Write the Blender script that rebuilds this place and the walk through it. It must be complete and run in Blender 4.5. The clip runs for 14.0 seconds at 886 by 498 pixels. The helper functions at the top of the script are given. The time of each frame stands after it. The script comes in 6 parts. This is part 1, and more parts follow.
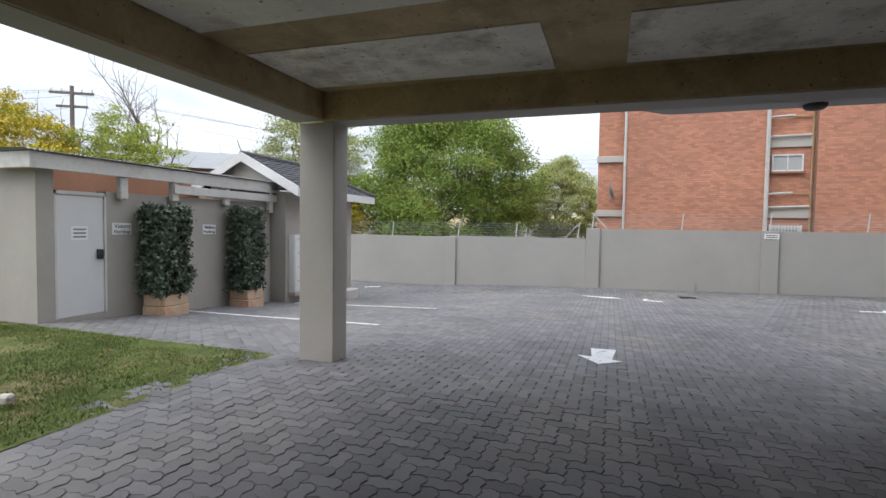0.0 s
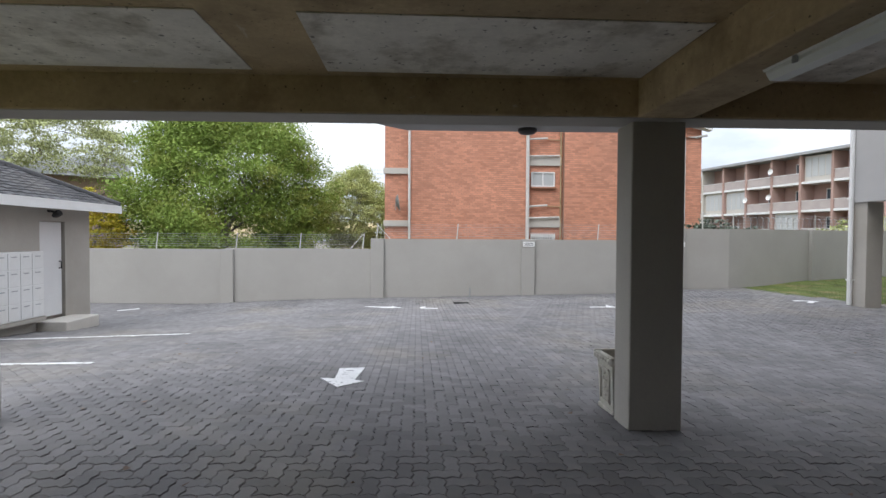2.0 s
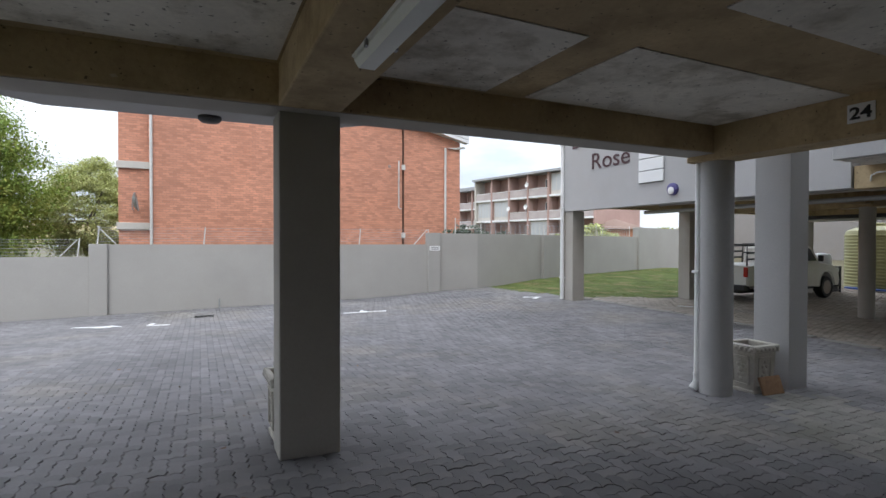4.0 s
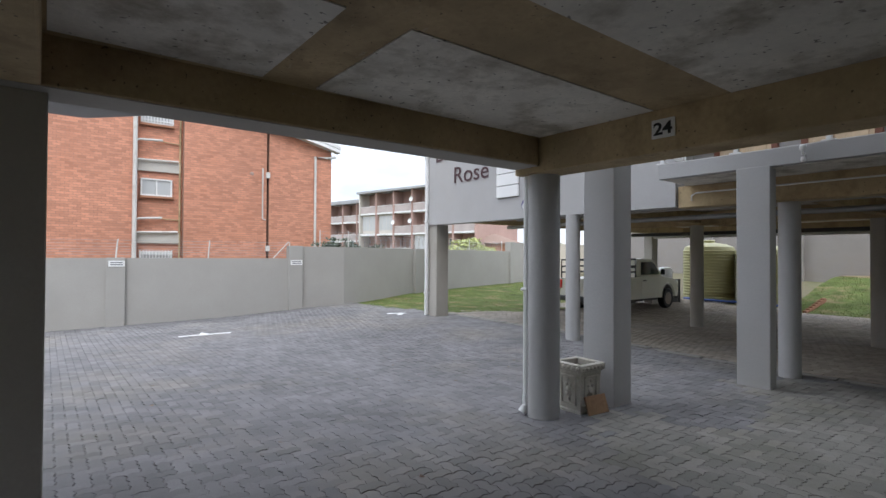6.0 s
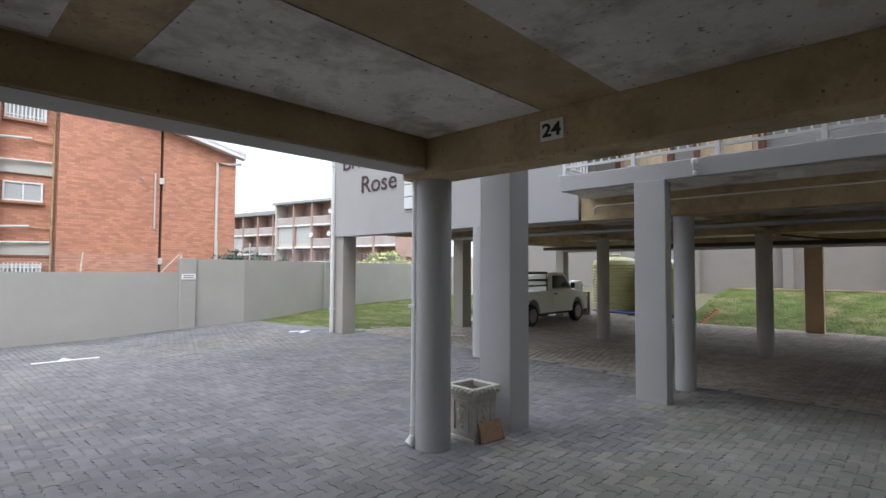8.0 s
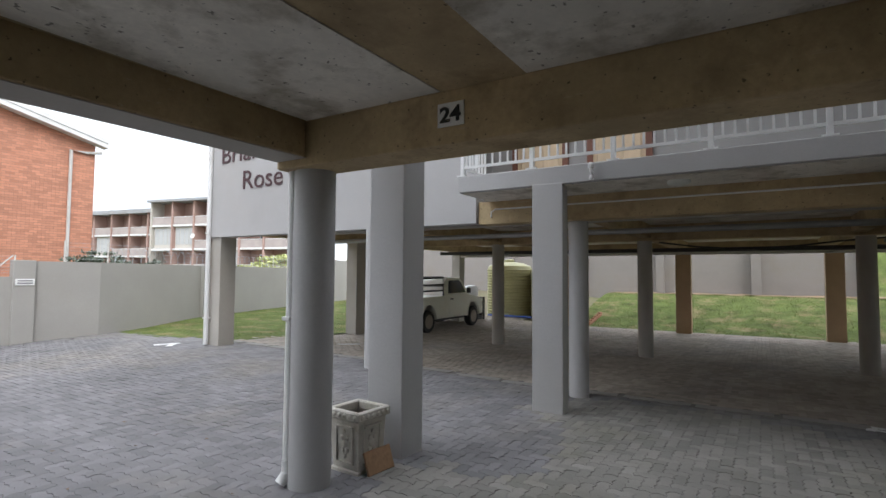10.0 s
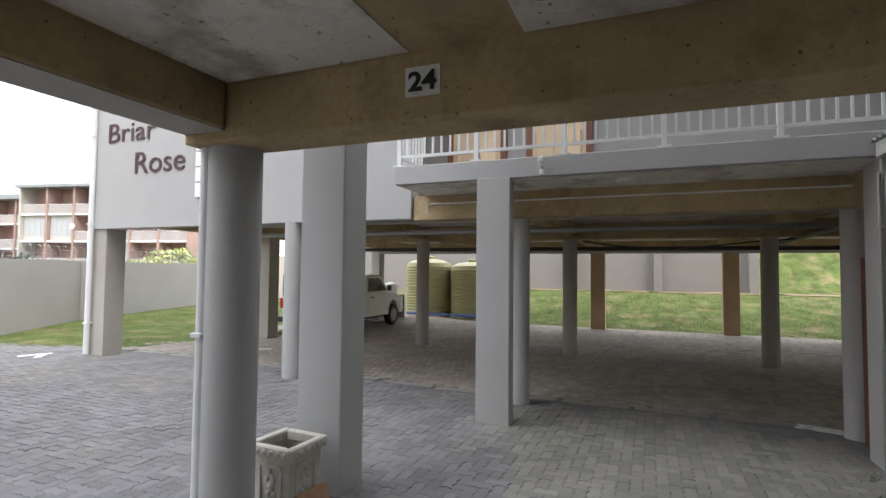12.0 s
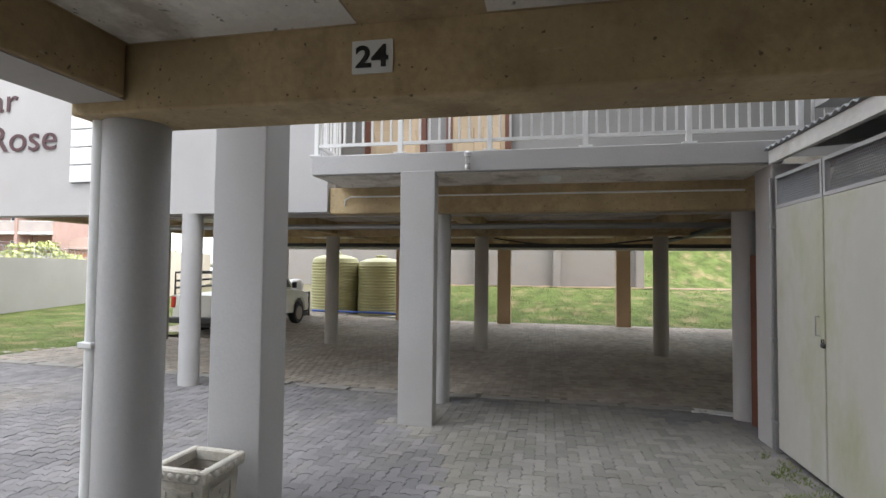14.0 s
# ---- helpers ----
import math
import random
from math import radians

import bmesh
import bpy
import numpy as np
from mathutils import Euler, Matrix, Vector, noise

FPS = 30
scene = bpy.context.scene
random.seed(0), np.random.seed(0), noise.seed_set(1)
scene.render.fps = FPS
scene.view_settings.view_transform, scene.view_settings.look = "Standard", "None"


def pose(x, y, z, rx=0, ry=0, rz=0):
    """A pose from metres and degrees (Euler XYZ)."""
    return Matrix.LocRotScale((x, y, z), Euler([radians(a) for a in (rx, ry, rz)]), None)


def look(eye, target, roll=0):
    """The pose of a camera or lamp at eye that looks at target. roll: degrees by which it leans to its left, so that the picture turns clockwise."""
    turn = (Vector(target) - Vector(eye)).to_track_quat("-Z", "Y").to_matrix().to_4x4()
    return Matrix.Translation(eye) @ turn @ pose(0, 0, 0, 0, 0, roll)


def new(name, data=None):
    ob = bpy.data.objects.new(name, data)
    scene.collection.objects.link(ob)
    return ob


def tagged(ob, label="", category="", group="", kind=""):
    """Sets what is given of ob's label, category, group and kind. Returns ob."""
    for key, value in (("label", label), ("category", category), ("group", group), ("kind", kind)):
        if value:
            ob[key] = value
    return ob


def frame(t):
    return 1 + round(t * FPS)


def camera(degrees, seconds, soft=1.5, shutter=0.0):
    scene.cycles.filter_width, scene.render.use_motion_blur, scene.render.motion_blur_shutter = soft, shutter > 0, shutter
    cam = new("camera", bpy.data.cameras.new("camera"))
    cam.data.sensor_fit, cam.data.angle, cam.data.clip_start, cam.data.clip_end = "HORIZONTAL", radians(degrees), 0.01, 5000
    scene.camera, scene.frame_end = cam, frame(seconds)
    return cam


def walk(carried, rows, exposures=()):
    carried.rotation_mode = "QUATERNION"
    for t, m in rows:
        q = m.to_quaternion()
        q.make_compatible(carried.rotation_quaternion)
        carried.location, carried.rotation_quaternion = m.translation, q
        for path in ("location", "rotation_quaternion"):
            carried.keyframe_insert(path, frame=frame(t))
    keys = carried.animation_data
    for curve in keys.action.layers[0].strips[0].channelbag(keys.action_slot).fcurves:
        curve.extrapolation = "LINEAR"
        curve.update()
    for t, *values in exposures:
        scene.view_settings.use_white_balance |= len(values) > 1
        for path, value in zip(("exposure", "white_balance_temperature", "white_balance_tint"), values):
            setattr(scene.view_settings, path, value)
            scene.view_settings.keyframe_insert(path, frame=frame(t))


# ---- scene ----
cam = camera(82.1, 14.0)
PATH = [
    (0, (0.509, 0.538, 1.488), (-0.119, 2.434, 1.4), 0.9),
    (0.5, (0.61, 0.684, 1.499), (0.084, 2.612, 1.41), 0.8),
    (1, (0.751, 0.886, 1.528), (0.375, 2.848, 1.44), 0.9),
    (1.5, (0.929, 0.976, 1.558), (0.757, 2.967, 1.498), 0.7),
    (2, (1.222, 1.004, 1.576), (1.324, 3.001, 1.528), 0.3),
    (2.5, (1.489, 1.051, 1.567), (1.788, 3.028, 1.52), 0.3),
    (3, (1.797, 1.137, 1.564), (2.319, 3.067, 1.505), 0.1),
    (3.5, (2.084, 1.21, 1.575), (2.791, 3.08, 1.522), 0.2),
    (4, (2.405, 1.249, 1.578), (3.267, 3.053, 1.551), 0.1),
    (6.5, (3.501, 1.424, 1.605), (4.793, 2.95, 1.624), 0.4),
    (7, (3.664, 1.459, 1.604), (5.016, 2.933, 1.619), 0.4),
    (7.5, (3.836, 1.515, 1.606), (5.233, 2.945, 1.653), 0.4),
    (8, (3.977, 1.543, 1.602), (5.425, 2.921, 1.684), 0.3),
    (10.5, (4.611, 2.008, 1.626), (6.351, 2.989, 1.715), 0.6),
    (11, (4.755, 2.185, 1.654), (6.534, 3.096, 1.733), 0.7),
    (11.5, (4.827, 2.311, 1.659), (6.64, 3.15, 1.742), 0.6),
    (12, (4.874, 2.428, 1.672), (6.723, 3.184, 1.76), 0.6),
    (12.5, (4.897, 2.499, 1.683), (6.777, 3.174, 1.771), 0.5),
    (13, (4.91, 2.554, 1.679), (6.819, 3.143, 1.767), 0.5),
    (13.5, (4.952, 2.618, 1.672), (6.887, 3.12, 1.755), 0.5),
    (14, (5.003, 2.707, 1.675), (6.962, 3.102, 1.751), 0.6),
]
walk(cam, [(t, look(eye, target, roll)) for t, eye, target, roll in PATH],
     exposures=[(0, 0.57, 6130, 10), (2, 0.69, 6120, 10), (4, 0.76, 5980, 10), (7.5, 1.04, 6000, 10), (11, 1.24, 6260, 10), (14, 1.72, 6330, 10)])

# ---- light ----
SUN_EL, SUN_AZ = radians(48), radians(215)
SKY_LOW, SKY_HIGH = 0.80, 1.95
world = bpy.data.worlds.new("overcast_sky")
scene.world = world
world.use_nodes = True
wn, wl = world.node_tree.nodes, world.node_tree.links
wn.clear()
w_out = wn.new("ShaderNodeOutputWorld")
w_bg = wn.new("ShaderNodeBackground")
w_sky = wn.new("ShaderNodeTexSky")
w_sky.sky_type = "NISHITA"
w_sky.sun_disc = False
w_sky.sun_elevation, w_sky.sun_rotation = SUN_EL, SUN_AZ
w_sky.dust_density = 3.0
w_dim = wn.new("ShaderNodeVectorMath")
w_dim.operation = "SCALE"
w_dim.inputs["Scale"].default_value = 0.10
w_tc = wn.new("ShaderNodeTexCoord")
w_map = wn.new("ShaderNodeMapping")
w_map.inputs["Scale"].default_value = (1.6, 1.6, 5.0)
w_noise = wn.new("ShaderNodeTexNoise")
w_noise.inputs["Scale"].default_value = 1.7
w_noise.inputs["Detail"].default_value = 6.0
w_noise.inputs["Roughness"].default_value = 0.55
w_ramp = wn.new("ShaderNodeValToRGB")
w_ramp.color_ramp.elements[0].position, w_ramp.color_ramp.elements[0].color = 0.36, (0.62, 0.66, 0.73, 1)
w_ramp.color_ramp.elements[1].position, w_ramp.color_ramp.elements[1].color = 0.60, (1.0, 1.0, 1.0, 1)
w_mix = wn.new("ShaderNodeMix")
w_mix.data_type = "RGBA"
w_mix.inputs["Factor"].default_value = 0.88
wl.new(w_tc.outputs["Generated"], w_map.inputs["Vector"])
wl.new(w_map.outputs["Vector"], w_noise.inputs["Vector"])
wl.new(w_noise.outputs["Fac"], w_ramp.inputs["Fac"])
wl.new(w_sky.outputs["Color"], w_dim.inputs[0])
wl.new(w_dim.outputs["Vector"], w_mix.inputs["A"])
wl.new(w_ramp.outputs["Color"], w_mix.inputs["B"])
wl.new(w_mix.outputs["Result"], w_bg.inputs["Color"])
wl.new(w_bg.outputs["Background"], w_out.inputs["Surface"])
# an overcast sky is about three times brighter overhead than at the horizon
w_sep = wn.new("ShaderNodeSeparateXYZ")
w_grad = wn.new("ShaderNodeMapRange")
for w_s, w_v in zip(("From Min", "From Max", "To Min", "To Max"), (0.05, 1.0, SKY_LOW, SKY_HIGH)):
    w_grad.inputs[w_s].default_value = w_v
wl.new(w_tc.outputs["Generated"], w_sep.inputs["Vector"])
wl.new(w_sep.outputs["Z"], w_grad.inputs["Value"])
wl.new(w_grad.outputs["Result"], w_bg.inputs["Strength"])

sun_data = bpy.data.lights.new("sun", "SUN")
sun_data.energy, sun_data.angle, sun_data.color = 0.7, radians(30), (1.0, 0.95, 0.88)
sun = new("sun", sun_data)
sun.matrix_world = look((30 * math.sin(SUN_AZ) * math.cos(SUN_EL), 30 * math.cos(SUN_AZ) * math.cos(SUN_EL), 30 * math.sin(SUN_EL)), (0, 0, 0))


# ---- the lie of the land ----
def rise(a, b, v):
    t = min(max((v - a) / (b - a), 0.0), 1.0)
    return t * t * (3 - 2 * t)


def ground_z(x, y):
    """Paved level: falls away from the building towards the boundary wall and under the far block."""
    cx = min(max(x - 11.0, 0.0), 9.0)
    s = 1.0 - rise(8.0, 15.0, y)
    level = 0.115 - 0.0175 * min(max(x, -2.2), 11.0) + 0.0058 * min(max(x + 2.2, -5.8), 0.0)
    level += 0.09 * rise(5.0, 9.0, y) * rise(7.0, 10.5, x) * rise(16.0, 12.5, x)
    return level - 0.00432 * min(max(y - 4.5, 0.0), 11.0) * min(max(11.0 - x, 0.0), 17.0) - 0.0355 * cx * s


# ---- mesh helpers ----
class Shape:
    """Collects vertices and faces of one mesh."""

    def __init__(self):
        self.v, self.f, self.smooth = [], [], False

    def add(self, verts, faces):
        n = len(self.v)
        self.v.extend(tuple(p) for p in verts)
        self.f.extend(tuple(i + n for i in f) for f in faces)
        return self

    def box(self, x0, y0, z0, x1, y1, z1, b=0.0, m=None):
        """A box; b: width of its chamfered edges; m: a turn applied to it."""
        if b <= 0:
            p = [(x, y, z) for x in (x0, x1) for y in (y0, y1) for z in (z0, z1)]
            f = [(0, 1, 3, 2), (4, 6, 7, 5), (0, 4, 5, 1), (2, 3, 7, 6), (0, 2, 6, 4), (1, 5, 7, 3)]
        else:
            c, h = ((x0 + x1) / 2, (y0 + y1) / 2, (z0 + z1) / 2), ((x1 - x0) / 2, (y1 - y0) / 2, (z1 - z0) / 2)
            p, index, f = [], {}, []
            for s in [(i, j, k) for i in (-1, 1) for j in (-1, 1) for k in (-1, 1)]:
                for a in range(3):
                    index[s, a] = len(p)
                    p.append(tuple(c[i] + s[i] * (h[i] - (0 if i == a else b)) for i in range(3)))
            for a in range(3):
                u, w = (a + 1) % 3, (a + 2) % 3
                for sg in (-1, 1):
                    def key(su, sw):
                        s = [0, 0, 0]
                        s[a], s[u], s[w] = sg, su, sw
                        return tuple(s)
                    q = [index[key(*k), a] for k in ((-1, -1), (1, -1), (1, 1), (-1, 1))]
                    f.append(tuple(q if sg > 0 else q[::-1]))
                for su in (-1, 1):
                    for sw in (-1, 1):
                        def key2(sa):
                            s = [0, 0, 0]
                            s[a], s[u], s[w] = sa, su, sw
                            return tuple(s)
                        q = [index[key2(-1), u], index[key2(1), u], index[key2(1), w], index[key2(-1), w]]
                        f.append(tuple(q if su * sw < 0 else q[::-1]))
            for s in [(i, j, k) for i in (-1, 1) for j in (-1, 1) for k in (-1, 1)]:
                q = [index[s, a] for a in range(3)]
                f.append(tuple(q if s[0] * s[1] * s[2] > 0 else q[::-1]))
        if m is not None:
            p = [m @ Vector(q) for q in p]
        return self.add(p, f)

    def prism(self, outline, z0, z1, tops=None):
        """An upright prism on an outline (counter-clockwise); z0, z1: numbers or functions of x, y."""
        n = len(outline)
        lo = [(x, y, z0(x, y) if callable(z0) else z0) for x, y in outline]
        hi = [(x, y, z1(x, y) if callable(z1) else z1) for x, y in outline]
        return self.add(lo + hi, [tuple(range(n - 1, -1, -1)), tuple(range(n, 2 * n))] + [(i, (i + 1) % n, n + (i + 1) % n, n + i) for i in range(n)])

    def lathe(self, rings, n=24, at=(0, 0, 0), m=None, caps=True):
        """Rings of (radius, height) turned round the z axis."""
        p = [(r * math.cos(2 * math.pi * i / n), r * math.sin(2 * math.pi * i / n), z) for r, z in rings for i in range(n)]
        if m is not None:
            p = [m @ Vector(q) for q in p]
        p = [(q[0] + at[0], q[1] + at[1], q[2] + at[2]) for q in p]
        f = [(k * n + i, k * n + (i + 1) % n, (k + 1) * n + (i + 1) % n, (k + 1) * n + i) for k in range(len(rings) - 1) for i in range(n)]
        if caps:
            f += [tuple(range(n - 1, -1, -1)), tuple((len(rings) - 1) * n + i for i in range(n))]
        self.smooth = True
        return self.add(p, f)

    def tube(self, points, r, n=8):
        """A round bar along points; r: one radius or one for each point."""
        pts = [Vector(p) for p in points]
        rr = r if isinstance(r, (list, tuple)) else [r] * len(pts)
        p, up = [], Vector((0.31, 0.17, 0.93)).normalized()
        for i, c in enumerate(pts):
            d = (pts[min(i + 1, len(pts) - 1)] - pts[max(i - 1, 0)]).normalized()
            a = d.cross(up)
            if a.length < 0.05:
                a = d.cross(Vector((1, 0, 0)))
            a.normalize()
            b = a.cross(d)
            p += [c + rr[i] * (math.cos(2 * math.pi * k / n) * a - math.sin(2 * math.pi * k / n) * b) for k in range(n)]
        f = [(k * n + i, k * n + (i + 1) % n, (k + 1) * n + (i + 1) % n, (k + 1) * n + i) for k in range(len(pts) - 1) for i in range(n)]
        f += [tuple(range(n - 1, -1, -1)), tuple((len(pts) - 1) * n + i for i in range(n))]
        self.smooth = True
        return self.add(p, f)

    def mesh(self, name, material):
        me = bpy.data.meshes.new(name)
        me.from_pydata(self.v, [], self.f)
        me.materials.append(material)
        if self.smooth:
            me.polygons.foreach_set("use_smooth", [True] * len(me.polygons))
            me.set_sharp_from_angle(angle=radians(40))
        me.update()
        return me


def part(name, shape, material, parent=None, label="", m=None):
    """One mesh object, under a thing or a part, or a thing by itself."""
    ob = new(name, shape.mesh(name, material) if isinstance(shape, Shape) else shape)
    if parent:
        ob.parent = parent
    if m is not None:
        ob.matrix_basis = m
    if label:
        ob["label"] = label
    return ob


def thing(name, m, label, category, group="", kind=""):
    ob = new(name)
    ob.empty_display_size = 0.2
    ob.matrix_basis = m
    return tagged(ob, label, category, group, kind)


def setting(name, shape, material, label, category="", m=None):
    return tagged(part(name, shape, material, None, label, m), label, category or name.split("_")[0], "", "structure")


def lettering(name, text, width, height, material, parent, m, label="", weight=0.004):
    """Raised letters of the built-in font, width x height, lower left corner at m."""
    cu = bpy.data.curves.new(name, "FONT")
    cu.body, cu.extrude, cu.offset = text, 0.003, weight
    tmp = bpy.data.objects.new(name, cu)
    scene.collection.objects.link(tmp)
    me = bpy.data.meshes.new_from_object(tmp.evaluated_get(bpy.context.evaluated_depsgraph_get()))
    bpy.data.objects.remove(tmp)
    co = np.empty(len(me.vertices) * 3)
    me.vertices.foreach_get("co", co)
    co = co.reshape(-1, 3)
    lo, hi = co.min(0), co.max(0)
    co[:, 0] = (co[:, 0] - lo[0]) / (hi[0] - lo[0]) * width
    co[:, 1] = (co[:, 1] - lo[1]) / (hi[1] - lo[1]) * height
    co[:, 2] += 0.004
    me.vertices.foreach_set("co", co.ravel())
    me.materials.clear()
    me.materials.append(material)
    me.update()
    return part(name, me, material, parent, label, m)


# ---- materials ----
def surface(name, colour, rough=0.7, vary=0.12, grain=30.0, patch=1.2, bump=0.15, metal=0.0, stain=None, stain_amount=0.0, stain_scale=0.8, island=0.0, obrand=0.0, spots=None, depth=0.01, spec=0.5, stretch=(1, 1, 1), scuffs=None):
    """A painted, mineral or metal surface: base colour with fine grain, broad patches, stains and relief."""
    mat = bpy.data.materials.new(name)
    mat.use_nodes = True
    nt, ln = mat.node_tree.nodes, mat.node_tree.links
    bs = nt["Principled BSDF"]
    bs.inputs["Roughness"].default_value = rough
    bs.inputs["Metallic"].default_value = metal
    bs.inputs["Specular IOR Level"].default_value = spec
    tc = nt.new("ShaderNodeTexCoord")
    mp = nt.new("ShaderNodeMapping")
    mp.inputs["Scale"].default_value = stretch
    ln.new(tc.outputs["Object"], mp.inputs["Vector"])

    def noise_node(scale, detail=5.0, rough_=0.6):
        nn = nt.new("ShaderNodeTexNoise")
        nn.inputs["Scale"].default_value, nn.inputs["Detail"].default_value, nn.inputs["Roughness"].default_value = scale, detail, rough_
        ln.new(mp.outputs["Vector"], nn.inputs["Vector"])
        return nn.outputs["Fac"]

    def mixed(fac, a, b, blend="MIX"):
        mx = nt.new("ShaderNodeMix")
        mx.data_type, mx.blend_type = "RGBA", blend
        for s, v in (("Factor", fac), ("A", a), ("B", b)):
            if isinstance(v, (int, float)):
                mx.inputs[s].default_value = v
            elif isinstance(v, tuple):
                mx.inputs[s].default_value = (*v[:3], 1)
            else:
                ln.new(v, mx.inputs[s])
        return mx.outputs["Result"]

    def ranged(src, a, b, lo, hi):
        mr = nt.new("ShaderNodeMapRange")
        for s, v in zip(("From Min", "From Max", "To Min", "To Max"), (a, b, lo, hi)):
            mr.inputs[s].default_value = v
        ln.new(src, mr.inputs["Value"])
        return mr.outputs["Result"]

    dark = tuple(c * (1 - 1.6 * vary) for c in colour)
    light = tuple(min(1, c * (1 + vary)) for c in colour)
    broad, fine = noise_node(patch), noise_node(grain)
    col = mixed(ranged(broad, 0.3, 0.7, 0, 1), dark, light)
    col = mixed(ranged(fine, 0.3, 0.75, 0.0, 0.55), col, tuple(c * (1 - 2.0 * vary) for c in colour))
    if stain:
        sm = noise_node(stain_scale, 7.0, 0.65)
        col = mixed(ranged(sm, 0.50, 0.66, 0, stain_amount), col, stain)
    if spots:
        vo = noise_node(spots[1], 2.0, 0.4)
        col = mixed(ranged(vo, spots[2], spots[2] + 0.05, 0, 0.8), col, spots[0])
    if scuffs:
        along = nt.new("ShaderNodeMapping")
        along.inputs["Scale"].default_value = (9.0, 1.6, 22.0)
        ln.new(tc.outputs["Object"], along.inputs["Vector"])
        sn = nt.new("ShaderNodeTexNoise")
        sn.inputs["Scale"].default_value, sn.inputs["Detail"].default_value, sn.inputs["Roughness"].default_value = 1.0, 6.0, 0.7
        ln.new(along.outputs["Vector"], sn.inputs["Vector"])
        col = mixed(ranged(sn.outputs["Fac"], 0.645, 0.70, 0, 0.6), col, scuffs)
    if island:
        ge = nt.new("ShaderNodeNewGeometry")
        col = mixed(1.0, col, ranged(ge.outputs["Random Per Island"], 0, 1, 1 - island, 1 + island), "MULTIPLY")
    if obrand:
        oi = nt.new("ShaderNodeObjectInfo")
        col = mixed(1.0, col, ranged(oi.outputs["Random"], 0, 1, 1 - obrand, 1 + obrand), "MULTIPLY")
    ln.new(col, bs.inputs["Base Color"])
    if bump:
        bn = nt.new("ShaderNodeBump")
        bn.inputs["Strength"].default_value, bn.inputs["Distance"].default_value = bump, depth
        ad = nt.new("ShaderNodeMath")
        ad.operation = "ADD"
        ln.new(fine, ad.inputs[0])
        ln.new(noise_node(grain * 0.22), ad.inputs[1])
        ln.new(ad.outputs["Value"], bn.inputs["Height"])
        ln.new(bn.outputs["Normal"], bs.inputs["Normal"])
    return mat


plaster = surface("grey_plaster", (0.40, 0.375, 0.335), 0.85, 0.07, 40, 0.9, 0.12, stain=(0.30, 0.27, 0.22), stain_amount=0.25)
plaster_cool = surface("cool_grey_plaster", (0.425, 0.418, 0.412), 0.85, 0.06, 40, 0.7, 0.22, stain=(0.38, 0.36, 0.33), stain_amount=0.2)
wall_paint = surface("boundary_wall_paint", (0.365, 0.352, 0.327), 0.88, 0.06, 35, 0.6, 0.12, stain=(0.31, 0.29, 0.26), stain_amount=0.28, stain_scale=0.5)
cream_paint = surface("cream_wall_paint", (0.56, 0.51, 0.42), 0.85, 0.08, 30, 0.6, 0.1)
concrete = surface("soffit_concrete", (0.78, 0.74, 0.66), 0.9, 0.12, 22, 1.6, 0.5, stain=(0.30, 0.26, 0.19), stain_amount=0.75, stain_scale=2.0, spots=((0.16, 0.145, 0.12), 26.0, 0.685))
brown_concrete = surface("brown_concrete", (0.49, 0.375, 0.215), 0.88, 0.17, 25, 1.3, 0.4, stain=(0.17, 0.115, 0.06), stain_amount=0.55, stain_scale=1.7, spots=((0.07, 0.055, 0.035), 34.0, 0.69), scuffs=(0.52, 0.45, 0.33))
rear_paint = surface("rear_wall_paint", (0.27, 0.25, 0.235), 0.9, 0.08, 30, 0.6, 0.12, stain=(0.20, 0.17, 0.13), stain_amount=0.35, stain_scale=0.6)
tan_paint = surface("tan_column_paint", (0.47, 0.335, 0.205), 0.85, 0.1, 30, 0.9, 0.15, stain=(0.36, 0.25, 0.15), stain_amount=0.4)
white_paint = surface("white_paint", (0.74, 0.74, 0.73), 0.55, 0.05, 30, 1.5, 0.05, stain=(0.5, 0.48, 0.43), stain_amount=0.3)
aged_white = surface("weathered_white_timber", (0.62, 0.61, 0.58), 0.7, 0.1, 25, 1.5, 0.2, stain=(0.36, 0.33, 0.28), stain_amount=0.5, stain_scale=3.0)
door_paint = surface("off_white_door_paint", (0.66, 0.66, 0.66), 0.45, 0.04, 20, 1.0, 0.04)
line_paint = surface("road_marking_paint", (0.72, 0.72, 0.72), 0.7, 0.1, 60, 3.0, 0.2, spots=((0.2, 0.19, 0.2), 22.0, 0.62))
paver_mat = surface("paver_concrete", (0.196, 0.190, 0.193), 0.85, 0.16, 90, 0.8, 0.35, stain=(0.25, 0.228, 0.19), stain_amount=0.5, stain_scale=0.35, island=0.16, depth=0.004, spec=0.25)
paver_single = surface("single_paver_concrete", (0.196, 0.190, 0.193), 0.85, 0.16, 90, 0.8, 0.35, stain=(0.25, 0.228, 0.19), stain_amount=0.5, stain_scale=0.35, obrand=0.16, depth=0.004, spec=0.25)
walkway_paint = surface("walkway_wall_paint", (0.27, 0.262, 0.255), 0.85, 0.08, 30, 0.8, 0.12)
paver_mossy = surface("mossy_paver_concrete", (0.245, 0.233, 0.212), 0.88, 0.16, 90, 0.8, 0.4, stain=(0.18, 0.172, 0.135), stain_amount=0.6, stain_scale=0.7, island=0.16, depth=0.004, spec=0.25)
# near-black brown for the unseen carport walls, so little light bounces inside
blocker_dark = surface("dark_light_blocker", (0.10, 0.075, 0.05), 0.85, 0.15, 20, 1.0, 0.2)
paver_brown = surface("dusty_brown_paver_concrete", (0.36, 0.315, 0.265), 0.85, 0.14, 90, 0.8, 0.3, stain=(0.25, 0.235, 0.225), stain_amount=0.6, stain_scale=0.3, island=0.18, depth=0.004, spec=0.25)
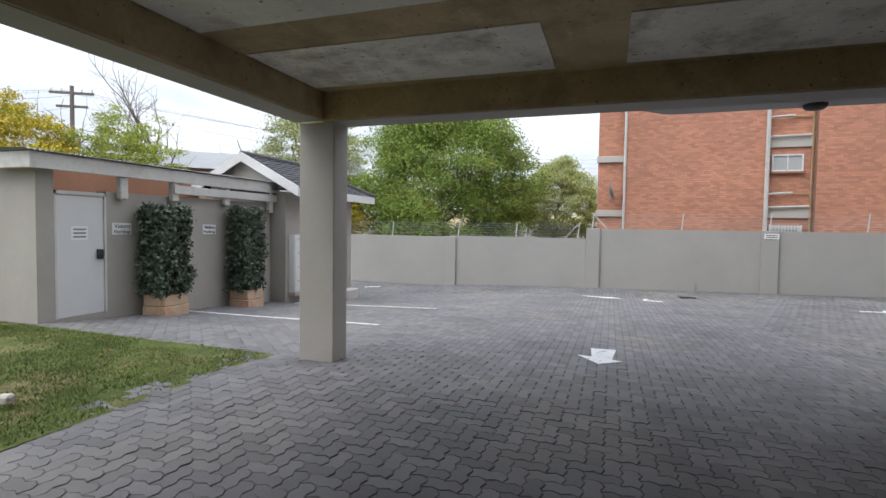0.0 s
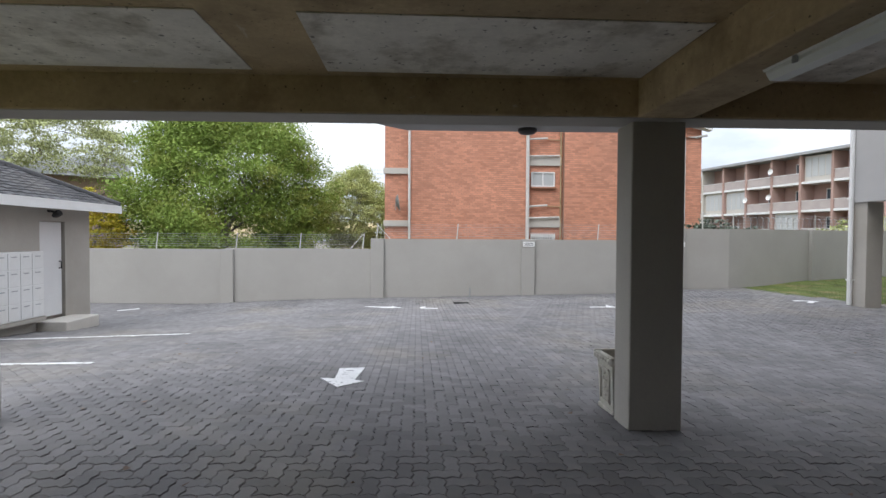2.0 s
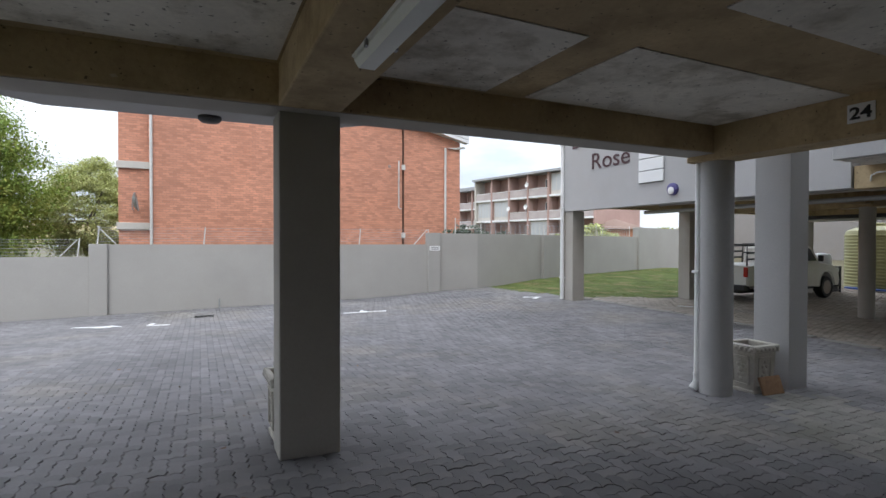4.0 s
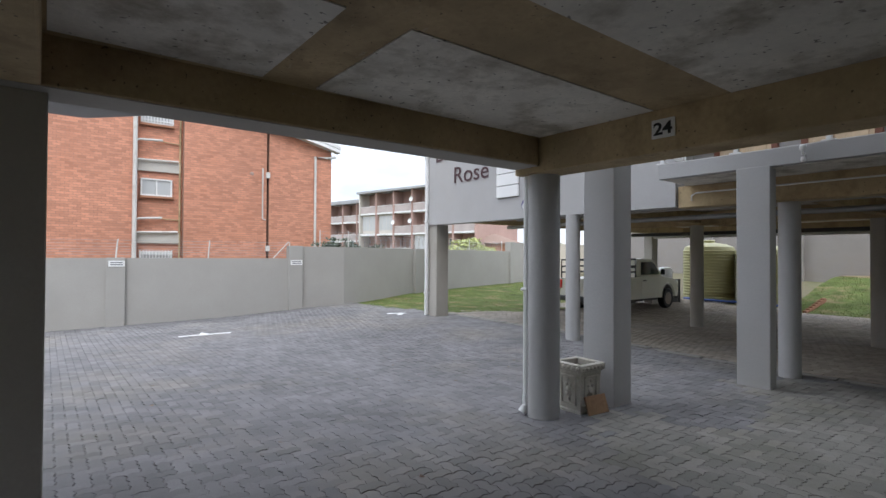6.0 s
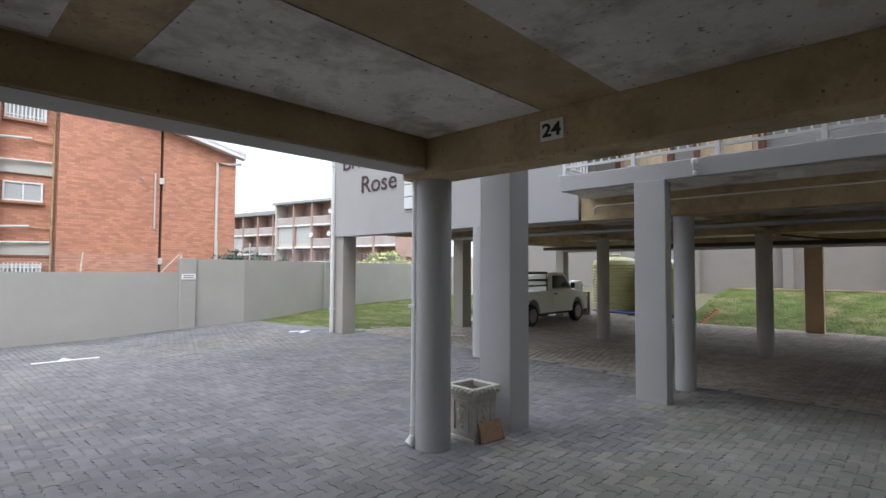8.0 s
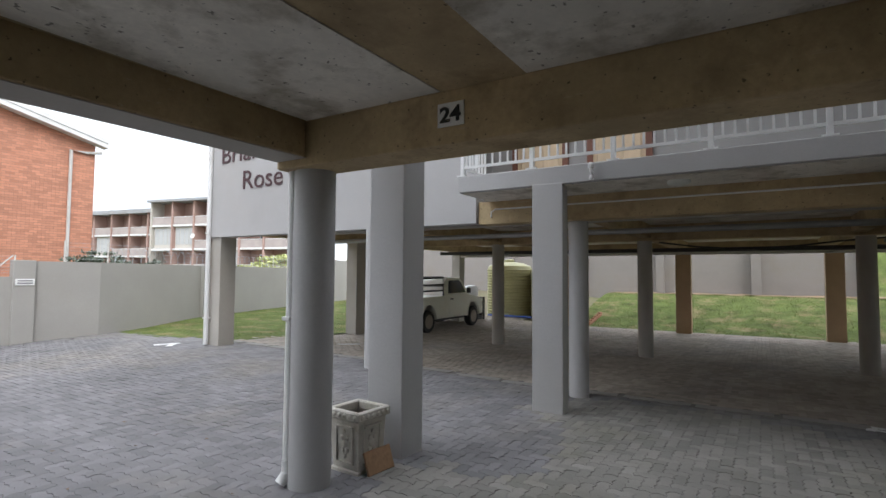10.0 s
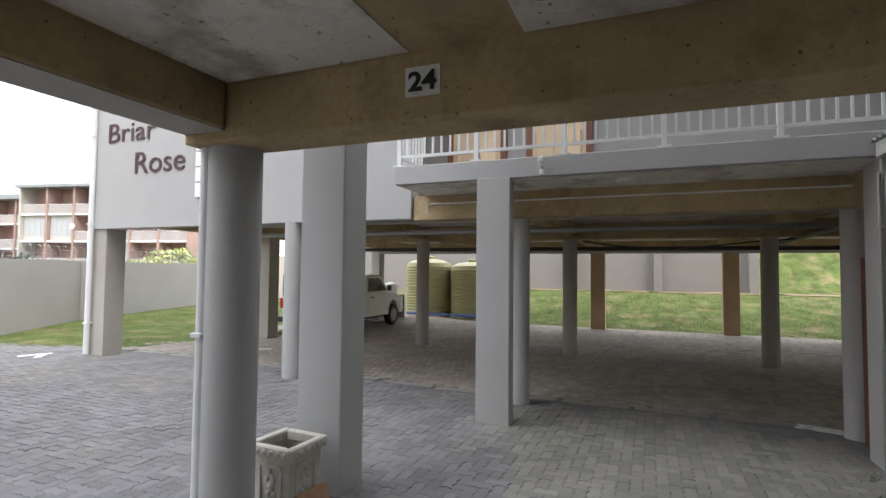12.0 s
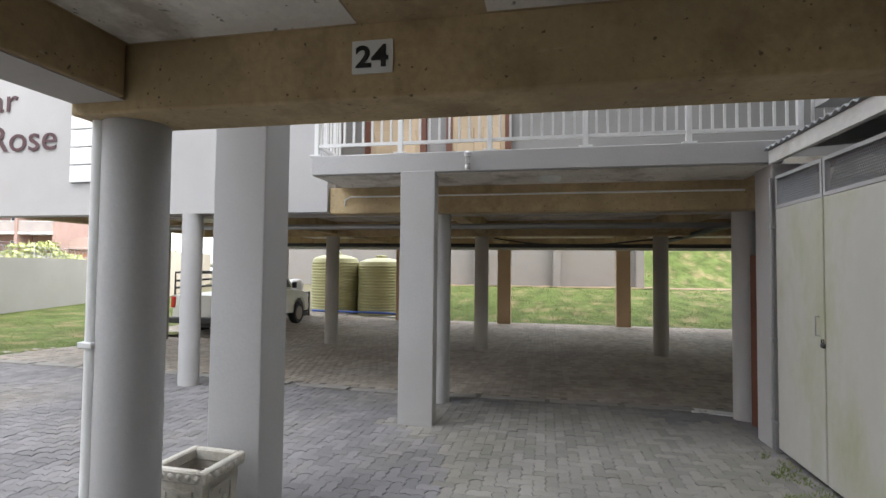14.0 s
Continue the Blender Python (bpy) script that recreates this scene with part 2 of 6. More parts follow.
edging = surface("worn_edging_concrete", (0.30, 0.285, 0.265), 0.9, 0.15, 40, 2.0, 0.3, stain=(0.2, 0.19, 0.17), stain_amount=0.6, stain_scale=2.0)
sand = surface("joint_sand", (0.185, 0.172, 0.16), 0.95, 0.2, 60, 1.0, 0.3, stain=(0.075, 0.066, 0.055), stain_amount=0.6, stain_scale=7.0)
bare_earth = surface("bare_brown_earth", (0.26, 0.175, 0.11), 0.95, 0.2, 12, 1.2, 0.4, stain=(0.13, 0.16, 0.05), stain_amount=0.6, stain_scale=1.5)
soil = surface("field_earth", (0.17, 0.15, 0.09), 0.95, 0.25, 3, 0.05, 0.3, stain=(0.10, 0.13, 0.04), stain_amount=0.8, stain_scale=0.1)
turf = surface("lawn_turf", (0.118, 0.152, 0.044), 0.95, 0.3, 40, 1.6, 0.6, stain=(0.26, 0.20, 0.11), stain_amount=0.7, stain_scale=1.1, depth=0.03, spec=0.15)
blade_mat = surface("grass_blades", (0.17, 0.222, 0.062), 0.8, 0.25, 5, 1.5, 0.0, stain=(0.29, 0.25, 0.12), stain_amount=0.5, stain_scale=1.6, island=0.35, spec=0.15)
brick_mat = surface("red_facebrick", (0.60, 0.285, 0.185), 0.85, 0.12, 40, 0.35, 0.25, stain=(0.52, 0.23, 0.14), stain_amount=0.4, island=0.16)
mortar = surface("brick_mortar", (0.36, 0.22, 0.165), 0.95, 0.1, 40, 0.8, 0.2)
brown_brick = surface("brown_brick_wall", (0.40, 0.29, 0.245), 0.9, 0.15, 10, 0.4, 0.2)
party_brick = surface("pinkish_brown_brick", (0.42, 0.285, 0.245), 0.9, 0.12, 10, 0.4, 0.2)
balcony_paint = surface("pinkish_grey_paint", (0.44, 0.385, 0.365), 0.85, 0.1, 20, 0.8, 0.1)
pale_band = surface("pale_concrete_band", (0.55, 0.52, 0.47), 0.85, 0.1, 20, 0.8, 0.15, stain=(0.38, 0.34, 0.28), stain_amount=0.4)
steel = surface("galvanised_steel", (0.42, 0.43, 0.44), 0.4, 0.1, 40, 2.0, 0.05, metal=0.8)
dark_metal = surface("dark_metal", (0.035, 0.035, 0.037), 0.5, 0.2, 30, 2.0, 0.05)
black_rubber = surface("black_rubber", (0.02, 0.02, 0.021), 0.8, 0.2, 60, 4.0, 0.2)
roof_tile = surface("dark_roof_tile", (0.075, 0.075, 0.080), 0.8, 0.2, 20, 1.0, 0.3, stain=(0.14, 0.13, 0.12), stain_amount=0.4, island=0.25)
sheet_roof = surface("grey_roof_sheeting", (0.34, 0.35, 0.36), 0.6, 0.12, 10, 0.3, 0.1, stain=(0.26, 0.22, 0.19), stain_amount=0.4)
terracotta = surface("terracotta_brick", (0.40, 0.20, 0.12), 0.9, 0.15, 25, 1.2, 0.3)
worn_tile = surface("worn_tan_tile", (0.36, 0.22, 0.125), 0.9, 0.18, 25, 5.0, 0.3, stain=(0.16, 0.10, 0.06), stain_amount=0.7, stain_scale=6.0)
timber = surface("pale_timber", (0.58, 0.45, 0.30), 0.65, 0.15, 12, 1.0, 0.15, stretch=(1, 1, 0.15))
dark_timber = surface("red_brown_timber", (0.16, 0.06, 0.035), 0.6, 0.2, 12, 1.0, 0.1)
crate_wood = surface("sandy_planter_stone", (0.62, 0.46, 0.31), 0.9, 0.16, 25, 3.0, 0.4, stain=(0.45, 0.15, 0.09), stain_amount=0.55, stain_scale=3.0)
cast_stone = surface("cast_stone", (0.54, 0.51, 0.45), 0.9, 0.12, 40, 4.0, 0.5, stain=(0.30, 0.28, 0.20), stain_amount=0.45, stain_scale=5.0)
sign_white = surface("white_sign_board", (0.80, 0.80, 0.79), 0.5, 0.03, 20, 2.0, 0.0)
sign_black = surface("black_sign_lettering", (0.02, 0.02, 0.02), 0.5, 0.1, 20, 2.0, 0.0)
letter_brown = surface("dark_red_lettering", (0.075, 0.035, 0.04), 0.6, 0.2, 20, 4.0, 0.05)
grey_ink = surface("grey_sign_lettering", (0.22, 0.22, 0.23), 0.6, 0.1, 20, 2.0, 0.0)
blue_paint = surface("blue_paint", (0.05, 0.10, 0.36), 0.5, 0.1, 20, 2.0, 0.0)
purple_paint = surface("dark_violet_paint", (0.07, 0.06, 0.20), 0.5, 0.1, 20, 2.0, 0.0)
tank_plastic = surface("olive_tank_plastic", (0.34, 0.32, 0.155), 0.5, 0.08, 10, 0.8, 0.05)
car_white = surface("dusty_white_car_paint", (0.68, 0.67, 0.62), 0.3, 0.05, 10, 0.8, 0.0, stain=(0.48, 0.42, 0.33), stain_amount=0.3)
leaf_dark = surface("dark_hedge_leaf", (0.115, 0.15, 0.105), 0.38, 0.2, 6, 2.0, 0.0, island=0.6)
leaf_green = surface("green_tree_leaf", (0.25, 0.35, 0.075), 0.6, 0.2, 3, 0.5, 0.0, stain=(0.40, 0.40, 0.10), stain_amount=0.6, island=0.22, spec=0.15)
leaf_feather = surface("yellow_green_leaf", (0.40, 0.45, 0.10), 0.6, 0.2, 3, 0.5, 0.0, island=0.25, spec=0.15)
leaf_pale = surface("pale_green_leaf", (0.42, 0.45, 0.21), 0.6, 0.2, 3, 0.5, 0.0, island=0.4, spec=0.15)
leaf_olive = surface("olive_leaf", (0.50, 0.53, 0.22), 0.6, 0.15, 3, 0.5, 0.0, island=0.22, spec=0.15)
leaf_yellow = surface("yellow_autumn_leaf", (0.58, 0.47, 0.05), 0.6, 0.2, 3, 0.5, 0.0, stain=(0.33, 0.38, 0.06), stain_amount=0.7, island=0.35, spec=0.15)
bark = surface("tree_bark", (0.20, 0.17, 0.15), 0.9, 0.2, 12, 2.0, 0.5)
dry_leaf = surface("dry_fallen_leaf", (0.16, 0.09, 0.045), 0.8, 0.2, 20, 4.0, 0.1, obrand=0.4, island=0.4)
rim_dust = surface("dusty_wheel_rim", (0.26, 0.21, 0.17), 0.6, 0.15, 30, 4.0, 0.1)
red_lens = surface("red_lamp_lens", (0.5, 0.03, 0.02), 0.25, 0.1, 20, 4.0, 0.0)


def glass_pane(name, tint, rough=0.05):
    mat = bpy.data.materials.new(name)
    mat.use_nodes = True
    bs = mat.node_tree.nodes["Principled BSDF"]
    bs.inputs["Base Color"].default_value = (*tint, 1)
    bs.inputs["Roughness"].default_value = rough
    bs.inputs["Specular IOR Level"].default_value = 0.3
    return mat


window_glass = glass_pane("dark_window_glass", (0.05, 0.06, 0.07))
curtain_glass = glass_pane("curtained_window_glass", (0.45, 0.46, 0.46), 0.2)
diffuser_mat = surface("milky_diffuser", (0.72, 0.74, 0.70), 0.35, 0.04, 20, 2.0, 0.0)

# ---- ground ----
def sheet(x0, x1, y0, y1, step, height, keep=None):
    """A level-following sheet of quads."""
    s = Shape()
    nx, ny = max(1, round((x1 - x0) / step)), max(1, round((y1 - y0) / step))
    for j in range(ny + 1):
        for i in range(nx + 1):
            x, y = x0 + (x1 - x0) * i / nx, y0 + (y1 - y0) * j / ny
            s.v.append((x, y, height(x, y)))
    for j in range(ny):
        for i in range(nx):
            a = j * (nx + 1) + i
            if keep is None or keep(x0 + (x1 - x0) * (i + 0.5) / nx, y0 + (y1 - y0) * (j + 0.5) / ny):
                s.f.append((a, a + 1, a + nx + 2, a + nx + 1))
    return s


def land_z(x, y):
    """The natural ground round the paved yard; the grass bank rises beyond the far block."""
    z = -0.14 + 0.9 * ground_z(min(max(x, -9), 26), min(max(y, -5), 18))
    z += 1.1 * rise(25.0, 37.0, x) + 6.0 * rise(31.0, 75.0, x) * rise(-1.0, -8.0, y) - 1.5 * rise(19, 40, y) * rise(14, 5, x)
    return z


ground = sheet(-60, 80, -60, 80, 1.0, land_z)
far_ring = [(-1500, -1500), (1500, -1500), (1500, 1500), (-1500, 1500)]
near_ring = [(-60, -60), (80, -60), (80, 80), (-60, 80)]
n0 = len(ground.v)
for (x, y) in near_ring:
    ground.v.append((x, y, land_z(x, y)))
for (x, y) in far_ring:
    ground.v.append((x, y, -4.0))
for k in range(4):
    ground.f.append((n0 + k, n0 + 4 + k, n0 + 4 + (k + 1) % 4, n0 + (k + 1) % 4))
setting("ground", ground, soil, "brown and green open ground round the yard", "ground")

PAVE_X0, PAVE_X1, PAVE_Y0, PAVE_Y1 = -13.0, 25.0, -6.4, 18.6


def wall_front(x):
    """The line of the boundary wall's face."""
    return 17.55 - 0.105 * x


def lawn_edge(x):
    return -2.85 + 0.02 * x


def is_lawn(x, y):
    return x < -2.83 and y < 5.0 - 0.06 * (x + 2.8)


def is_side_grass(x, y):
    """Grass between the yard's far corner and the far block's last columns."""
    return x > 11.6 and y > 12.75 - 0.13 * (x - 11.6) and y > 16.2 - 2.6 * (x - 11.0) and x < 17.0 or x >= 17.0 and y > 13.4


paving = sheet(PAVE_X0, PAVE_X1, PAVE_Y0, PAVE_Y1, 0.4, lambda x, y: ground_z(x, y) - 0.006,
               lambda x, y: y < wall_front(x) + 0.3 if x < 10.9 else True)
pavement = setting("pavement", paving, sand, "grey interlocking zigzag concrete paving of the parking yard", "paving")

lawn_shape = sheet(-9.6, -2.8, -6.0, 5.4, 0.1, lambda x, y: ground_z(x, y) + 0.001 + 0.006 * noise.noise((x * 1.7, y * 1.7, 0)), is_lawn)
lawn = setting("lawn", lawn_shape, turf, "short green lawn with bare patches and fallen leaves", "lawn")
def side_z(x, y):
    return max(ground_z(x, y), -0.1) + 0.002 + 0.006 * noise.noise((x, y, 0)) + 0.25 * rise(14.0, 19.0, y) * rise(11.6, 15.0, x)


side_shape = sheet(11.0, 26.0, 10.0, 23.0, 0.25, side_z, is_side_grass)
side_lawn = setting("side_lawn", side_shape, turf, "mown green grass along the boundary wall", "lawn")


def bank_z(x, y):
    flat = -0.42 + 1.16 * rise(24.8, 32.6, x) + 0.04 * noise.noise((x * 0.8, y * 0.8, 2))
    return flat + (4.6 * rise(33.9, 43.0, x) + 0.10 * noise.noise((x * 2.2, y * 2.2, 7)) * rise(33.9, 35.0, x)) * rise(-1.9, -3.0, y)


bank_shape = sheet(24.8, 48.0, -24.0, 8.8, 0.4, bank_z)
bank = setting("grass_bank", bank_shape, turf, "sunlit green grass bank rising behind the far block", "grass")
path_shape = sheet(32.1, 33.9, -24.0, 8.8, 0.3, lambda x, y: bank_z(x, y) + 0.03 + 0.05 * noise.noise((x * 1.7, y * 1.7, 3)))
setting("dirt_strip", path_shape, bare_earth, "bare brown earth strip along the foot of the rear wall", "earth")


# ---- carport building over the walk ----
SLAB_Z, BEAM_Z = 2.76, 2.49
ceiling = Shape()
ceiling.box(-2.5, -6.0, SLAB_Z, 7.46, 5.14, SLAB_Z + 0.22)
setting("ceiling", ceiling, brown_concrete, "brown board-marked concrete soffit bands", "ceiling")
panels = Shape()
for bay_x in ((-2.14, 0.05), (0.58, 2.86), (3.32, 4.42), (4.79, 7.09)):
    edge = 3.75 if bay_x[0] < 3 else 3.53
    inner = 3.30 if bay_x[0] < 3 else 2.95
    for y0, y1 in ((edge, 4.70), (0.35, inner), (-5.8, -0.1)):
        panels.box(bay_x[0], y0, SLAB_Z - 0.007, bay_x[1], y1, SLAB_Z, 0.0)
setting("ceiling_panels", panels, concrete, "pale pitted concrete soffit panels with mould stains", "ceiling")


def beam(name, a, b, w, z0, z1, side, mat=brown_concrete):
    """A beam whose inner face runs from a to b; its width w lies to the side given (+1 left of the run)."""
    d = Vector((b[0] - a[0], b[1] - a[1]))
    nrm = Vector((-d.y, d.x)).normalized() * w * side
    out = [a, b, (b[0] + nrm.x, b[1] + nrm.y), (a[0] + nrm.x, a[1] + nrm.y)]
    if side < 0:
        out = out[::-1]
    s = Shape()
    s.prism(out, z0, z1)
    ob = setting(name, s, mat, "brown stained concrete beam with rough edges", "beam")
    mod = ob.modifiers.new("edge", "BEVEL")
    mod.width, mod.segments = 0.012, 2
    return ob


beam("beam_front", (-2.2, 4.87), (7.1, 4.72), 0.33, BEAM_Z, SLAB_Z + 0.02, 1)
beam("beam_left", (-2.18, -6.0), (-2.16, 4.868), 0.33, BEAM_Z, SLAB_Z + 0.02, 1)
beam("beam_middle", (2.88, -6.0), (2.88, 4.785), 0.42, BEAM_Z - 0.01, SLAB_Z + 0.02, -1)
beam("beam_right", (7.12, -6.0), (7.12, 5.06), 0.35, 2.425, SLAB_Z + 0.02, -1)

# pale painted undersides of the outer beams
for nm, quad in (("trim_beam_front", [(-2.07, 4.885), (2.88, 4.805), (7.18, 4.735), (7.18, 5.045), (-2.07, 5.195)]), ("trim_beam_left", [(-2.49, -5.9), (-2.2, -5.9), (-2.18, 4.86), (-2.47, 4.86)])):
    trim = Shape()
    trim.prism(quad, BEAM_Z - 0.006, BEAM_Z - 0.002)
    setting(nm, trim, plaster, "pale grey painted underside of the concrete beam", "beam")

# outer balcony slab of the carport building, with a cut corner
overhang = Shape()
overhang.prism([(0.25, 5.22), (4.35, 5.14), (4.15, 6.45), (3.60, 7.02), (1.10, 7.08), (0.55, 6.55)], 2.835, 3.05)
setting("balcony_slab", overhang, plaster_cool, "pale grey painted balcony slab with a cut corner", "balcony")
# storeys above the view, made tall enough to keep sun off the walkway
upper = Shape()
upper.box(-2.5, -6.0, 2.985, 7.46, 5.14, 11.2)
setting("wall_upper", upper, plaster_cool, "unseen plain grey upper storeys, height set to shade the walkway", "wall")
# added walls out of view; they block light from behind and the sides
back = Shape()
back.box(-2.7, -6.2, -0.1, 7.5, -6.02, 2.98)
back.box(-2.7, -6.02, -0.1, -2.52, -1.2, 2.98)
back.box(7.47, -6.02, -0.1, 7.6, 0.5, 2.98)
setting("wall_back", back, blocker_dark, "unseen dark brown walls added to keep the carport interior dim", "wall")


def square_column(name, x0, y0, x1, y1, z1, mat, label):
    s = Shape()
    z0 = min(ground_z(x0, y0), ground_z(x1, y1)) - 0.03
    s.box(x0, y0, z0, x1, y1, z1, 0.008)
    return setting(name, s, mat, label, "column")


def round_column(name, x, y, r, z1, mat, label):
    s = Shape()
    z0 = ground_z(x, y) - 0.03
    s.lathe([(r, z0), (r, z1)], 32, (x, y, 0))
    return setting(name, s, mat, label, "column")


square_column("column_corner", -2.46, 4.92, -2.07, 5.19, BEAM_Z, plaster, "grey-beige plastered square column at the lawn corner")
square_column("column_middle", 2.90, 4.92, 3.33, 5.22, BEAM_Z, plaster, "grey-beige plastered square column beside a stone planter")
round_column("column_round", 7.345, 4.865, 0.163, 2.43, plaster_cool, "pale grey round column with a white downpipe")
square_column("column_tall", 8.18, 4.60, 8.51, 5.00, 11.2, plaster_cool, "tall pale grey square column behind a planter")
square_column("column_walkway", 10.545, 3.925, 10.745, 4.325, 2.775, plaster_cool, "pale grey square column carrying the walkway")

# ---- far block on columns ----
B_X = 11.40
walkway = Shape()
walkway.box(10.55, 0.40, 2.755, 12.6, 5.42, 2.985, 0.01)
soffit = Shape()
soffit.box(10.60, 0.45, 2.744, 11.455, 5.37, 2.751)
setting("walkway_soffit", soffit, concrete, "pale bare concrete underside of the walkway", "ceiling")
setting("walkway_slab", walkway, plaster_cool, "grey painted access walkway slab", "balcony")
sign_wall = Shape()
sign_wall.box(B_X, 5.60, 2.42, B_X + 0.28, 12.50, 9.0)
setting("wall_sign", sign_wall, plaster_cool, "plain grey plastered block wall carrying the house sign", "wall")
inner_wall = Shape()
inner_wall.box(12.6, -3.0, 2.86, 12.85, 5.9, 9.0)
setting("wall_walkway", inner_wall, walkway_paint, "grey plastered wall along the access walkway", "wall")
b_slab = Shape()
b_slab.box(B_X + 0.28, -12.0, 2.84, 25.2, 12.5, 3.04)
setting("far_soffit", b_slab, concrete, "grey concrete soffit of the far block", "ceiling")
b_upper = Shape()
b_upper.box(12.9, -12.0, 3.05, 25.2, 12.3, 9.0)
setting("wall_far_block", b_upper, plaster_cool, "grey plastered upper storeys of the far block", "wall")
for nm, y0, y1, z in (("beam_far_edge", -6.0, 5.59, 2.40),):
    s = Shape()
    s.box(B_X + 0.06, y0, z, B_X + 0.34, y1, 2.752, 0.01)
    setting(nm, s, brown_concrete, "brown concrete edge beam under the walkway", "beam")
for x in (17.45, 24.6):
    s = Shape()
    s.box(x - 0.15, -12.0, 2.47, x + 0.15, 12.4, 2.845, 0.01)
    setting("beam_far_cross", s, brown_concrete, "brown concrete beam under the far block", "beam")
for y in (12.2, 8.1, 4.2, 0.2):
    s = Shape()
    s.box(B_X + 0.35, y - 0.13, 2.53, 24.44, y + 0.13, 2.846, 0.01)
    setting("beam_far_long", s, brown_concrete, "brown concrete beam under the far block", "beam")
square_column("column_sign", 11.44, 12.08, 11.84, 12.46, 2.42, plaster, "grey square column below the sign wall with a downpipe")
for (x, y) in ((11.50, 7.72), (11.75, 4.10), (11.80, 0.33)):
    round_column("column_far_round", x, y, 0.14, 2.42 if y > 6 else 2.41, plaster_cool, "pale grey round column of the far block")
for (x, y) in ((17.45, 8.15), (17.5, 4.25), (17.75, 0.05), (17.6, -4.2)):
    round_column("column_far_round", x, y, 0.17, 2.48, plaster, "grey round column of the far block")
square_column("column_far_square", 15.75, 11.9, 16.15, 12.3, 2.55, plaster, "grey square column at the grass edge")
square_column("column_far_square", 21.9, 12.0, 22.3, 12.35, 2.55, plaster, "grey square column at the grass edge")
for (x, y) in ((24.45, 4.0), (24.6, -0.35), (24.4, 8.0), (24.6, -4.6)):
    square_column("column_far_square", x, y, x + 0.32, y + 0.5, 2.48, tan_paint, "tan painted square column beside the grass bank")


# added mass out of view: cuts sun and sky off the columns and walkway
link = Shape()
link.box(7.62, -9.0, -0.1, 12.58, -3.1, 11.2)
link.box(7.62, -3.1, 3.3, 10.6, 0.1, 11.2)
setting("wall_link", link, plaster_cool, "unseen plain grey mass added to shade the space between the blocks", "wall")


# ---- boundary wall ----
def wall_run(name, a, b, z0, z1, thick=0.2, mat=wall_paint, label="painted grey plastered boundary wall"):
    d = Vector((b[0] - a[0], b[1] - a[1])).normalized()
    n = Vector((-d.y, d.x)) * thick
    s = Shape()
    s.prism([a, b, (b[0] + n.x, b[1] + n.y), (a[0] + n.x, a[1] + n.y)], z0, z1)
    return setting(name, s, mat, label, "wall")


def pilaster(x, y, z0, z1, w=0.42, turn=-6.0, d=0.3):
    s = Shape()
    s.box(-w / 2, -0.09, z0, w / 2, d - 0.05, z1, 0.01)
    return setting("wall_pilaster", s, wall_paint, "painted grey pilaster of the boundary wall", "wall", pose(x, y, 0, 0, 0, turn))


wf = wall_front
wall_run("wall_boundary_1", (-13.0, wf(-13)), (-5.05, wf(-5.05)), -1.2, 1.13)
wall_run("wall_boundary_2", (-5.05, wf(-5.05)), (-0.22, wf(-0.22)), -1.2, 1.17)
wall_run("wall_boundary_3", (-0.22, wf(-0.22)), (4.7, wf(4.7)), -1.2, 1.50)
wall_run("wall_boundary_4", (4.7, wf(4.7)), (9.3, wf(9.3)), -1.2, 1.50)
wall_run("wall_boundary_5", (9.3, wf(9.3)), (10.95, wf(10.95)), -1.0, 1.87)
wall_run("wall_boundary_6", (10.95, wf(10.95)), (22.9, 20.6), -1.0, 1.87)
wall_run("wall_boundary_7", (22.9, 20.6), (27.6, 22.1), -1.0, 2.35)
wall_run("wall_boundary_8", (27.6, 22.1), (33.0, 23.0), -1.0, 2.40, 0.2, cream_paint, "sunlit cream painted boundary wall")
for x, z in ((-5.0, 1.14), (-0.05, 1.51), (4.75, 1.51), (9.38, 1.885)):
    pilaster(x, wf(x), -1.1, z)
for x, y, z in ((14.75, 17.72, 1.875), (22.85, 20.57, 2.36)):
    pilaster(x, y, -1.0, z, 0.42, 20.0)
# rear wall beyond the bank
wall_run("wall_rear", (33.2, 23.0), (33.6, -2.3), -1.0, 3.6, 0.2, rear_paint, "plain grey rear boundary wall behind the bank")
for y in (-2.15, 2.1, 6.4, 10.6, 15.0):
    s = Shape()
    s.box(33.1, y - 0.2, -0.5, 33.4, y + 0.2, 3.65, 0.01)
    setting("wall_pilaster", s, rear_paint, "grey pilaster of the rear wall", "wall")


# ---- red brick flats beyond the wall ----
def brick_face(s, x0, x1, z0, z1, y, top=None):
    """Stretcher-bond brickwork standing proud of a mortar core."""
    L, H, J, D = 0.235, 0.086, 0.010, 0.008
    row, z = 0, z0
    while z < z1:
        x = x0 - (L / 2 if row % 2 else 0)
        while x < x1 - 0.02:
            a, b = max(x, x0), min(x + L - J, x1)
            if b - a > 0.02 and (top is None or z + H < top((a + b) / 2)):
                yy = y - D - random.uniform(0, 0.003)
                n = len(s.v)
                s.v += [(a, yy, z), (b, yy, z), (b, yy, z + H - J), (a, yy, z + H - J), (a, y, z), (b, y, z), (b, y, z + H - J), (a, y, z + H - J)]
                s.f += [(n, n + 1, n + 2, n + 3), (n + 4, n + 5, n + 1, n), (n + 3, n + 2, n + 6, n + 7), (n + 4, n, n + 3, n + 7), (n + 1, n + 5, n + 6, n + 2)]
            x += L
        z += H
        row += 1


FM = Matrix.Translation((1.5, 1.05, 1.57)) @ Matrix.Scale(0.9226, 4) @ Matrix.Translation((-1.5, -1.05, -1.57))
flats = thing("brick_building", FM, "red facebrick block of flats behind the boundary wall", "building")


def flats_top(x):
    return 8.54 if x < 5.0 else 8.54 - (x - 5.0) * 0.24


